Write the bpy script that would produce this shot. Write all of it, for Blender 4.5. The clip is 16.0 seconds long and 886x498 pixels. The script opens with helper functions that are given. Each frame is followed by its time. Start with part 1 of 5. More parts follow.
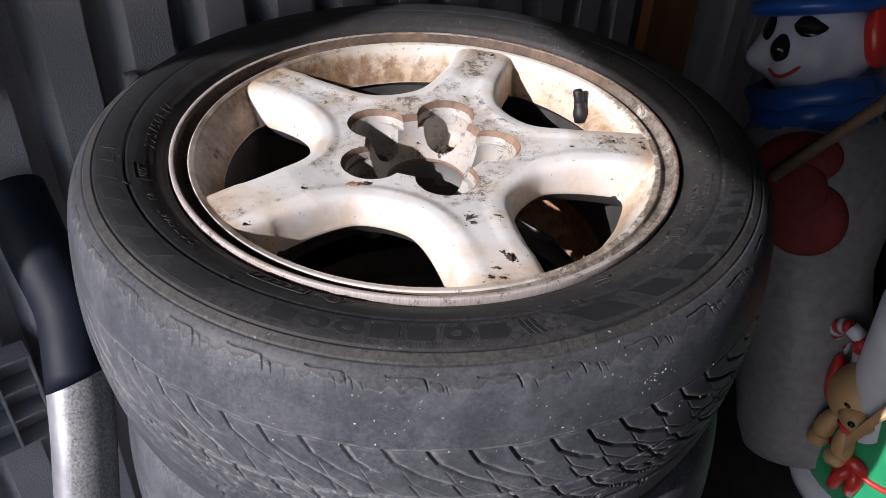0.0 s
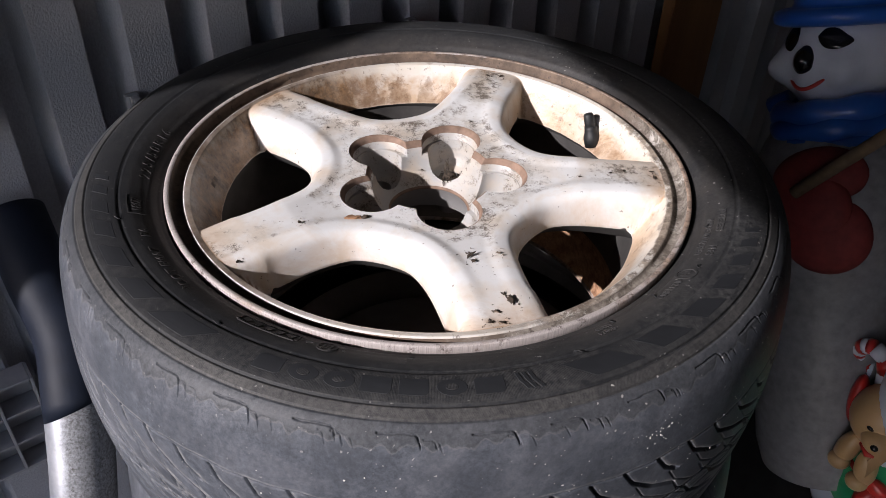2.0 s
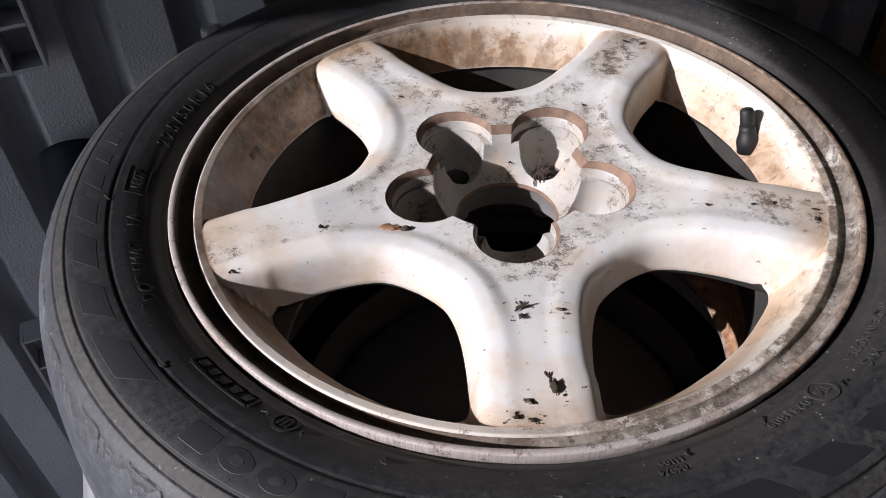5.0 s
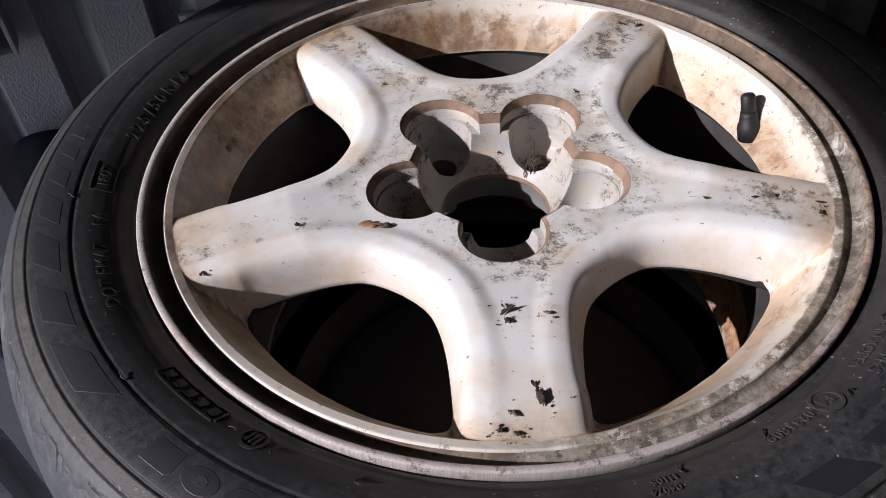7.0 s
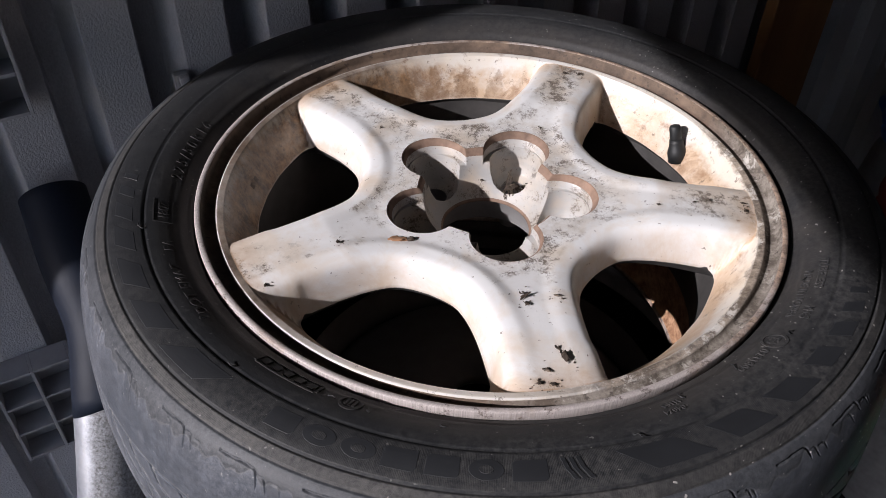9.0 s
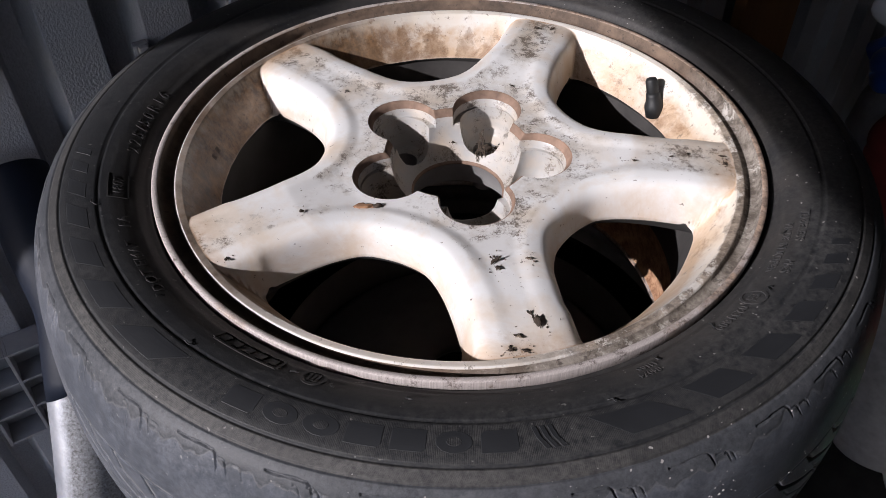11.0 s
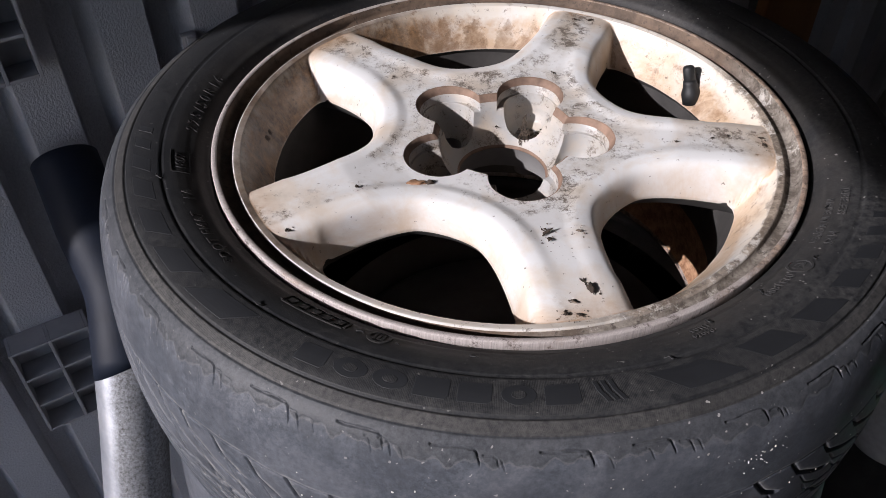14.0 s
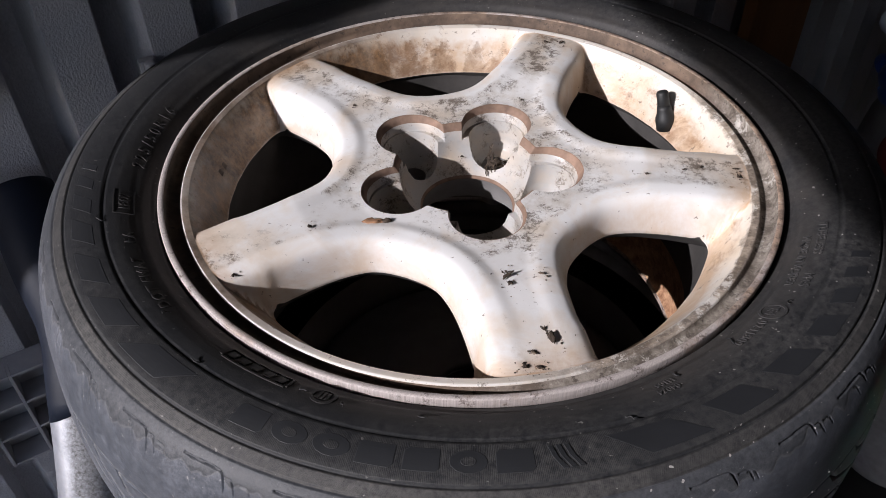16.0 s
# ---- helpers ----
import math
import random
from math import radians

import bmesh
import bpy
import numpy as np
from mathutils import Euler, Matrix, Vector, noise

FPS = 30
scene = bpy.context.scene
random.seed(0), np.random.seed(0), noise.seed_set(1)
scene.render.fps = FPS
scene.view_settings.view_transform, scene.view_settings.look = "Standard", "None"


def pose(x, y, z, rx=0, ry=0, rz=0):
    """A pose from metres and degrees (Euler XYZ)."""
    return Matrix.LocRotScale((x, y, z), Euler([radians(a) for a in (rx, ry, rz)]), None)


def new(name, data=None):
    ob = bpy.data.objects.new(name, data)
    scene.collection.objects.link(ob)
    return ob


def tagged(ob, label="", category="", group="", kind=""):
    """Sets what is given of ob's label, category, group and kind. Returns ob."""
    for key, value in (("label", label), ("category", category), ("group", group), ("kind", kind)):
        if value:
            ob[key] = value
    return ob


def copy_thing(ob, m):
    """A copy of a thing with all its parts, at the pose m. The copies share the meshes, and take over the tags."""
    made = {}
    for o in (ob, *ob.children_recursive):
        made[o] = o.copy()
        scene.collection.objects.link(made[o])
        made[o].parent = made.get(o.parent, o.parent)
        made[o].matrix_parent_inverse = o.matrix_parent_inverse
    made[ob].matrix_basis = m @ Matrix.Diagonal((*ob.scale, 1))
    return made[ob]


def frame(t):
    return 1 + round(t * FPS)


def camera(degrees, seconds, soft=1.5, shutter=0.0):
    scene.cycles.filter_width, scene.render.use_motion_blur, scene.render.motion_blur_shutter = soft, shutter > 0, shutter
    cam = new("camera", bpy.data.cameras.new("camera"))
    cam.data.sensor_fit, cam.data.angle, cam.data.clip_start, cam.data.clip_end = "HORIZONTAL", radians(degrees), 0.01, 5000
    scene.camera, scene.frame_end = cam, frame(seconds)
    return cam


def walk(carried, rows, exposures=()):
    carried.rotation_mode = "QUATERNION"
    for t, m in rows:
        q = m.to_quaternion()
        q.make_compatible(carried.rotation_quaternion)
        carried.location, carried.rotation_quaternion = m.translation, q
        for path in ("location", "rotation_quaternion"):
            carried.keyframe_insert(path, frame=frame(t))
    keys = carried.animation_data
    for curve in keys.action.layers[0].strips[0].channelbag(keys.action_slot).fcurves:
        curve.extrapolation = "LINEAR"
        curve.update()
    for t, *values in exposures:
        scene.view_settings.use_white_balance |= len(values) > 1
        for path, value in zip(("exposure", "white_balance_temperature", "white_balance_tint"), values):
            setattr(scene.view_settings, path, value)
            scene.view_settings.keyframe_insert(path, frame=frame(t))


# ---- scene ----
EXPOSURES = [(0.0, 0.39, 6260, 19), (3.5, 0.36, 6260, 19), (4.2, 0.38, 6220, 19), (6.5, 0.19, 6160, 19), (8.0, 0.21, 6160, 19), (9.0, 0.21, 6180, 19), (12.0, 0.23, 6160, 19), (16.0, 0.22, 6170, 19)]
cam = camera(56.26, 16.0, soft=0.45)
PATH = [
    (0.0, 0.0198, -0.6399, 1.2494, 51.93, -2.22, 1.79),
    (0.5, 0.0171, -0.6386, 1.2524, 52.55, -2.18, 1.82),
    (1.0, 0.0147, -0.6339, 1.2546, 52.20, -1.96, 2.16),
    (1.5, 0.0224, -0.6160, 1.2623, 51.13, -1.91, 2.73),
    (2.0, 0.0345, -0.6004, 1.2617, 51.49, -1.54, 3.21),
    (2.5, 0.0356, -0.6067, 1.2681, 52.38, -1.44, 3.30),
    (3.0, 0.0352, -0.6140, 1.2642, 51.92, -1.39, 3.08),
    (3.5, 0.0345, -0.6031, 1.2484, 49.24, -1.15, 4.87),
    (4.0, 0.0584, -0.5437, 1.2449, 47.13, -0.54, 11.19),
    (4.2, 0.0799, -0.4952, 1.2385, 46.41, -0.14, 15.10),
    (6.3, 0.1103, -0.3939, 1.2117, 45.30, 2.42, 19.10),
    (6.5, 0.1089, -0.3933, 1.2118, 45.10, 2.27, 18.44),
    (7.0, 0.1059, -0.3890, 1.2076, 44.14, 2.31, 18.02),
    (7.5, 0.0985, -0.3926, 1.2012, 43.43, 1.46, 18.35),
    (8.0, 0.0971, -0.3892, 1.2031, 41.60, 0.48, 17.46),
    (8.5, 0.0636, -0.4250, 1.2331, 44.16, -0.88, 14.20),
    (9.0, 0.0420, -0.5073, 1.2605, 47.97, -1.17, 9.62),
    (11.5, 0.0607, -0.4883, 1.2436, 45.51, 0.39, 7.74),
    (12.0, 0.0577, -0.4946, 1.2447, 46.49, 0.07, 7.24),
    (12.5, 0.0556, -0.4978, 1.2414, 46.53, 0.12, 7.60),
    (13.0, 0.0539, -0.5013, 1.2381, 46.18, 0.01, 7.91),
    (13.5, 0.0435, -0.5128, 1.2347, 46.65, -0.40, 7.90),
    (14.0, 0.0321, -0.5280, 1.2379, 46.86, 0.23, 8.46),
    (14.5, 0.0368, -0.5199, 1.2438, 47.07, 0.80, 8.12),
    (15.0, 0.0478, -0.5046, 1.2461, 47.57, 0.86, 7.20),
    (15.5, 0.0512, -0.4890, 1.2393, 47.39, 0.40, 7.10),
    (16.0, 0.0536, -0.4855, 1.2371, 47.04, 0.59, 8.01),
]
walk(cam, [(t, pose(*p)) for t, *p in PATH], EXPOSURES)

# ---- plan: the wheel stack stands round the origin; the ribbed wall runs at 40 degrees ----
LIP = 0.877                      # height of the top wheel's outer lip
BASE = 0.211                     # lip above the underside of its own tyre
PITCH = 0.222                    # one wheel to the next
TURN = -69.9                     # first spoke's direction, degrees
WALL = 0.33                      # wall face to stack axis
A = radians(40.0)
ALONG, OUT = Vector((math.cos(A), math.sin(A))), Vector((-math.sin(A), math.cos(A)))


def spot(s, n, z=0.0):
    """A place s along the ribbed wall and n towards it, at height z."""
    p = ALONG * s + OUT * n
    return Vector((p.x, p.y, z))


# ---- world and sun ----
SUN_TO, SUN_UP = radians(41.0), radians(28.5)      # the way the light travels, and its height
world = bpy.data.worlds.new("world")
scene.world = world
world.use_nodes = True
wt = world.node_tree
sky = wt.nodes.new("ShaderNodeTexSky")
sky.sky_type, sky.sun_disc = "NISHITA", False
sky.sun_elevation = SUN_UP
sky.sun_rotation = math.atan2(-math.cos(SUN_TO), -math.sin(SUN_TO))
wt.links.new(sky.outputs[0], wt.nodes["Background"].inputs[0])
wt.nodes["Background"].inputs[1].default_value = 0.15
sun = new("sun", bpy.data.lights.new("sun", "SUN"))
sun.data.energy, sun.data.angle, sun.data.color = 4.45, radians(0.6), (1.0, 0.965, 0.91)
way = Vector((math.cos(SUN_TO) * math.cos(SUN_UP), math.sin(SUN_TO) * math.cos(SUN_UP), -math.sin(SUN_UP)))
sun.matrix_world = Matrix.Translation((-3, -3, 5)) @ way.to_track_quat("-Z", "Y").to_matrix().to_4x4()


# ---- materials ----
class Mat:
    """A node material with short ways to noise, ramps and mixes."""

    def __init__(self, name, rough=0.5, metal=0.0, spec=0.5):
        self.m = bpy.data.materials.new(name)
        self.m.use_nodes = True
        self.t = self.m.node_tree
        self.b = self.t.nodes["Principled BSDF"]
        self.put("Roughness", rough), self.put("Metallic", metal), self.put("Specular IOR Level", spec)
        self.co = self.t.nodes.new("ShaderNodeTexCoord").outputs["Object"]

    def put(self, name, v):
        if hasattr(v, "is_linked"):
            self.t.links.new(v, self.b.inputs[name])
        else:
            self.b.inputs[name].default_value = (*v, 1) if isinstance(v, tuple) else v
        return self

    def node(self, kind, inputs=(), operation="", gradient_type="", data_type="", attribute_name=""):
        n = self.t.nodes.new(kind)
        if operation:
            n.operation = operation
        if gradient_type:
            n.gradient_type = gradient_type
        if data_type:
            n.data_type = data_type
        if attribute_name:
            n.attribute_name = attribute_name
        for k, v in dict(inputs).items():
            if hasattr(v, "is_linked"):
                self.t.links.new(v, n.inputs[k])
            else:
                n.inputs[k].default_value = v
        return n

    def scaled(self, sx, sy, sz):
        return self.node("ShaderNodeMapping", {"Vector": self.co, "Scale": (sx, sy, sz)}).outputs[0]

    def noise(self, scale, detail=4.0, rough=0.55, vec=None, warp=0.0):
        return self.node("ShaderNodeTexNoise", {"Vector": vec or self.co, "Scale": scale, "Detail": detail, "Roughness": rough, "Distortion": warp}).outputs[0]

    def ramp(self, v, a, b, lo=0.0, hi=1.0):
        n = self.node("ShaderNodeMapRange", {"Value": v, "From Min": a, "From Max": b, "To Min": lo, "To Max": hi})
        n.clamp = True
        return n.outputs[0]

    def math(self, op, a, b=0.0):
        return self.node("ShaderNodeMath", {0: a, 1: b}, operation=op).outputs[0]

    def mix(self, f, a, b):
        n = self.node("ShaderNodeMix", data_type="RGBA")
        for sock, v in ((n.inputs[0], f), (n.inputs[6], a), (n.inputs[7], b)):
            if hasattr(v, "is_linked"):
                self.t.links.new(v, sock)
            else:
                sock.default_value = (*v, 1) if isinstance(v, tuple) else v
        return n.outputs[2]

    def bump(self, h, strength=0.3, dist=0.002):
        n = self.node("ShaderNodeBump", {"Height": h, "Strength": strength, "Distance": dist})
        self.t.links.new(n.outputs[0], self.b.inputs["Normal"])
        return self


def plain(name, color, rough=0.5, metal=0.0, grain=120.0, vary=0.12, bump=0.1, spec=0.5):
    k = Mat(name, rough, metal, spec)
    dark = tuple(c * (1 - 2 * vary) for c in color)
    f = k.math("ADD", k.math("MULTIPLY", k.noise(grain), 0.5), k.math("MULTIPLY", k.noise(grain / 9), 0.5))
    k.put("Base Color", k.mix(k.ramp(f, 0.35, 0.65), dark, color))
    k.bump(k.noise(grain * 2, 2.0), bump, 0.001)
    return k.m


def rubber(name, base, dust, amount, ribs=None, count=1250, twist=0.0, bead=False, specks=0.5, worn=False):
    """Black rubber under dust; ribs: a band of fine moulded lines; worn: pale dust where the mesh says wear; bead:
    brown dust at the bead, and dust raised to the right for sunlight.
    """
    k = Mat(name, 0.62, 0.0, 0.26 if worn else 0.30)
    big, fine = k.noise(14.0, 5.0, 0.6), k.noise(260.0, 6.0, 0.8)
    f = k.math("MULTIPLY", k.ramp(big, 0.3, 0.7, 0.25, 1.0), k.ramp(fine, 0.38, 0.64))
    if bead:
        # dust grows to the right, which puts the sunlit side's brightness into the colour
        f = k.math("MULTIPLY", f, k.ramp(k.node("ShaderNodeSeparateXYZ", {0: k.co}).outputs[0], -0.12, 0.20, 0.7, 1.75))
    col = k.mix(k.math("MULTIPLY", f, amount), base, dust)
    smear = k.ramp(k.noise(38.0, 6.0, 0.75, warp=0.6), 0.55, 0.72)
    col = k.mix(k.math("MULTIPLY", smear, 0.28 * amount), col, dust)
    flat = k.node("ShaderNodeVectorMath", {0: k.co, 1: (1, 1, 0)}, operation="MULTIPLY").outputs[0]
    r = k.node("ShaderNodeVectorMath", {0: flat}, operation="LENGTH").outputs["Value"]
    if bead:
        near = k.math("MULTIPLY", k.ramp(r, 0.250, 0.232), k.ramp(k.noise(22.0, 5.0, 0.7), 0.32, 0.68))
        col = k.mix(k.math("MULTIPLY", near, 0.6), col, (0.066, 0.059, 0.053))
    if worn:
        wear = k.node("ShaderNodeAttribute", attribute_name="wear").outputs["Fac"]
        pale = k.math("MULTIPLY", k.ramp(wear, 0.05, 0.8), k.ramp(k.noise(120.0, 5.0, 0.75), 0.38, 0.62, 0.1, 1.0))
        col = k.mix(k.math("MULTIPLY", pale, 0.75), col, (0.26, 0.255, 0.25))
        cloud = k.math("MULTIPLY", k.ramp(k.noise(9.0, 6.0, 0.7, warp=0.6), 0.48, 0.68), k.ramp(k.noise(200.0, 4.0, 0.7), 0.35, 0.6, 0.4, 1.0))
        col = k.mix(k.math("MULTIPLY", cloud, 0.45), col, (0.21, 0.212, 0.235))
        grime = k.math("MULTIPLY", k.ramp(k.noise(24.0, 7.0, 0.75, warp=0.4), 0.475, 0.65), 0.66)
        col = k.mix(grime, col, (0.040, 0.044, 0.052))
        step = k.node("ShaderNodeAttribute", attribute_name="shoulder").outputs["Fac"]
        ragged = k.ramp(k.math("ADD", step, k.math("MULTIPLY", k.noise(70.0, 6.0, 0.8), 0.9)), 0.85, 1.02)
        shade = k.mix(k.ramp(fine, 0.35, 0.7), (0.026, 0.028, 0.031), (0.074, 0.075, 0.076))
        col = k.mix(k.math("MULTIPLY", ragged, 0.6), col, shade)
        fringe = k.math("MULTIPLY", k.ramp(ragged, 0.0, 0.25), k.ramp(ragged, 0.95, 0.6))
        col = k.mix(k.math("MULTIPLY", fringe, 0.16), col, (0.24, 0.235, 0.23))
    if ribs:
        band = k.math("MULTIPLY", k.ramp(r, ribs[0], ribs[0] + 0.0004), k.ramp(r, ribs[1], ribs[1] - 0.0004))
        if bead:
            band = k.math("MULTIPLY", band, k.ramp(k.node("ShaderNodeSeparateXYZ", {0: k.co}).outputs[1], -0.150, -0.195))
        col = k.mix(k.math("MULTIPLY", k.math("MULTIPLY", band, k.ramp(fine, 0.3, 0.7)), 0.25), col, (0.07, 0.068, 0.065))
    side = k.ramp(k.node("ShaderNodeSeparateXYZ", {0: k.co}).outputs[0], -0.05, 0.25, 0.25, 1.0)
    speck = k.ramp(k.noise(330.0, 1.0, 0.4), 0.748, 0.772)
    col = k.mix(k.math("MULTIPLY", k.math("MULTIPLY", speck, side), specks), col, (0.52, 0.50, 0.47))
    k.put("Base Color", col)
    k.put("Roughness", k.ramp(fine, 0.3, 0.7, 0.40, 0.62) if worn else k.ramp(fine, 0.3, 0.7, 0.48, 0.72))
    h = k.math("ADD", k.math("MULTIPLY", fine, 1.2), k.math("MULTIPLY", k.noise(60.0, 4.0), 1.6))
    if ribs:
        turn = k.node("ShaderNodeTexGradient", {0: k.co}, gradient_type="RADIAL").outputs[1]
        wave = k.math("SINE", k.math("ADD", k.math("MULTIPLY", turn, 2 * math.pi * count), k.math("MULTIPLY", r, twist)))
        h = k.math("ADD", h, k.math("MULTIPLY", k.math("MULTIPLY", wave, band), 0.16))
    k.bump(h, 0.22, 0.0009)
    return k.m


def cone_colour(k):
    """The barrel wall round the windows: pale above a tide line, brown below it, dark brown to the left, drips at the back."""
    sep = k.node("ShaderNodeSeparateXYZ", {0: k.co})
    px, py, pz = sep.outputs
    col = k.mix(k.ramp(k.noise(18.0, 5.0, 0.6), 0.35, 0.65), (0.70, 0.68, 0.65), (0.68, 0.60, 0.49))
    low = k.ramp(k.math("ADD", pz, k.math("MULTIPLY", k.math("SUBTRACT", k.noise(20.0, 6.0, 0.7), 0.5), 0.045)), BASE - 0.012, BASE - 0.021)
    tan = k.math("MULTIPLY", k.ramp(k.noise(21.0, 7.0, 0.7, warp=0.7), 0.30, 0.56), low)
    col = k.mix(k.math("MULTIPLY", tan, 0.75), col, (0.52, 0.345, 0.20))
    blot = k.math("MULTIPLY", k.ramp(k.noise(27.0, 8.0, 0.78, warp=0.4), 0.50, 0.62), low)
    col = k.mix(k.math("MULTIPLY", blot, 0.75), col, (0.27, 0.155, 0.085))
    # drips: rows of stains, narrow above and wide below
    turn = k.node("ShaderNodeTexGradient", {0: k.co}, gradient_type="RADIAL").outputs[1]
    saw = k.math("ABSOLUTE", k.math("SUBTRACT", k.math("FRACT", k.math("ADD", k.math("MULTIPLY", turn, 43.0), k.math("MULTIPLY", k.noise(22.0, 3.0), 1.1))), 0.5))
    wide = k.ramp(pz, BASE - 0.014, BASE - 0.034, 0.0, 0.42)
    rough = k.math("MULTIPLY", k.math("SUBTRACT", k.noise(75.0, 7.0, 0.8), 0.5), 1.3)
    drip = k.ramp(k.math("ADD", k.math("SUBTRACT", wide, saw), rough), -0.06, 0.08)
    back = k.math("MULTIPLY", k.ramp(py, 0.08, 0.13), k.ramp(px, 0.03, -0.03))
    col = k.mix(k.math("MULTIPLY", k.math("MULTIPLY", drip, back), k.ramp(k.noise(140.0, 5.0, 0.75), 0.35, 0.65, 0.35, 0.9)), col, (0.23, 0.14, 0.08))
    # the left side is brown all over
    flat = k.node("ShaderNodeVectorMath", {0: k.co, 1: (1, 1, 0)}, operation="MULTIPLY").outputs[0]
    r = k.node("ShaderNodeVectorMath", {0: flat}, operation="LENGTH").outputs["Value"]
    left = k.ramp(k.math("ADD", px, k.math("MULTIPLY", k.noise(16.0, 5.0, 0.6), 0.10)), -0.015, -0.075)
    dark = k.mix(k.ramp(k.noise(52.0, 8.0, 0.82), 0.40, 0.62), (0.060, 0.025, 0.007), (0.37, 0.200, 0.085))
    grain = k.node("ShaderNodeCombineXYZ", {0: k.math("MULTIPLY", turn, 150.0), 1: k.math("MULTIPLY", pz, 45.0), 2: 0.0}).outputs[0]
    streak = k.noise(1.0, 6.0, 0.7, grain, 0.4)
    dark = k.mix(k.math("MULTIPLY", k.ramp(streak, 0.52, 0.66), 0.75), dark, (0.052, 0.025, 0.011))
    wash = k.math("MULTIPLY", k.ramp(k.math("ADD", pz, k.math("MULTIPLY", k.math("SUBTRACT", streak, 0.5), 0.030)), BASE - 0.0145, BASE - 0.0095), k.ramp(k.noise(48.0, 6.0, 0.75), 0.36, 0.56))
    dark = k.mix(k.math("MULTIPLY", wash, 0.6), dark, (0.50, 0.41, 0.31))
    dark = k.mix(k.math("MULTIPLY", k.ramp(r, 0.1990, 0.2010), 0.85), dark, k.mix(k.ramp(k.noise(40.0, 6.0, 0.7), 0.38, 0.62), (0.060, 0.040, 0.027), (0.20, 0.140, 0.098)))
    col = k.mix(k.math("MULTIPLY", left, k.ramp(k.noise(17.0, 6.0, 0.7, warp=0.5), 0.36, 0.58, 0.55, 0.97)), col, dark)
    rim = k.ramp(k.math("ADD", r, k.math("MULTIPLY", k.math("SUBTRACT", k.noise(34.0, 6.0, 0.75), 0.5), 0.016)), 0.1985, 0.2005)
    side = k.ramp(k.math("ADD", k.math("SUBTRACT", k.math("MULTIPLY", px, 0.94), k.math("MULTIPLY", py, 0.34)), k.math("MULTIPLY", k.noise(12.0, 4.0), 0.10)), 0.15, 0.21)
    crust = k.mix(k.ramp(k.noise(70.0, 7.0, 0.8), 0.42, 0.60), (0.085, 0.060, 0.042), (0.40, 0.33, 0.26))
    bits = k.ramp(k.noise(40.0, 8.0, 0.85), 0.535, 0.565)
    crust = k.mix(k.math("MULTIPLY", bits, 0.8), crust, (0.66, 0.63, 0.58))
    col = k.mix(k.math("MULTIPLY", k.math("MULTIPLY", rim, side), 0.9), col, crust)
    edge = k.math("MULTIPLY", k.math("MULTIPLY", k.ramp(r, 0.2046, 0.2050), k.ramp(r, 0.2060, 0.2056)), k.ramp(k.noise(60.0, 5.0, 0.7), 0.36, 0.52))
    col = k.mix(k.math("MULTIPLY", edge, k.ramp(side, 0.0, 1.0, 0.9, 0.1)), col, (0.74, 0.72, 0.69))
    chip = k.ramp(k.noise(150.0, 5.0, 0.75), 0.60, 0.66)
    return k.mix(k.math("MULTIPLY", chip, 0.7), col, (0.13, 0.09, 0.06))


def cone_paint():
    k = Mat("brown_stained_wheel_paint", 0.5)
    k.put("Base Color", cone_colour(k))
    k.put("Roughness", k.ramp(k.noise(40.0), 0.3, 0.7, 0.4, 0.75))
    k.bump(k.noise(170.0, 5.0, 0.7), 0.22, 0.001)
    return k.m


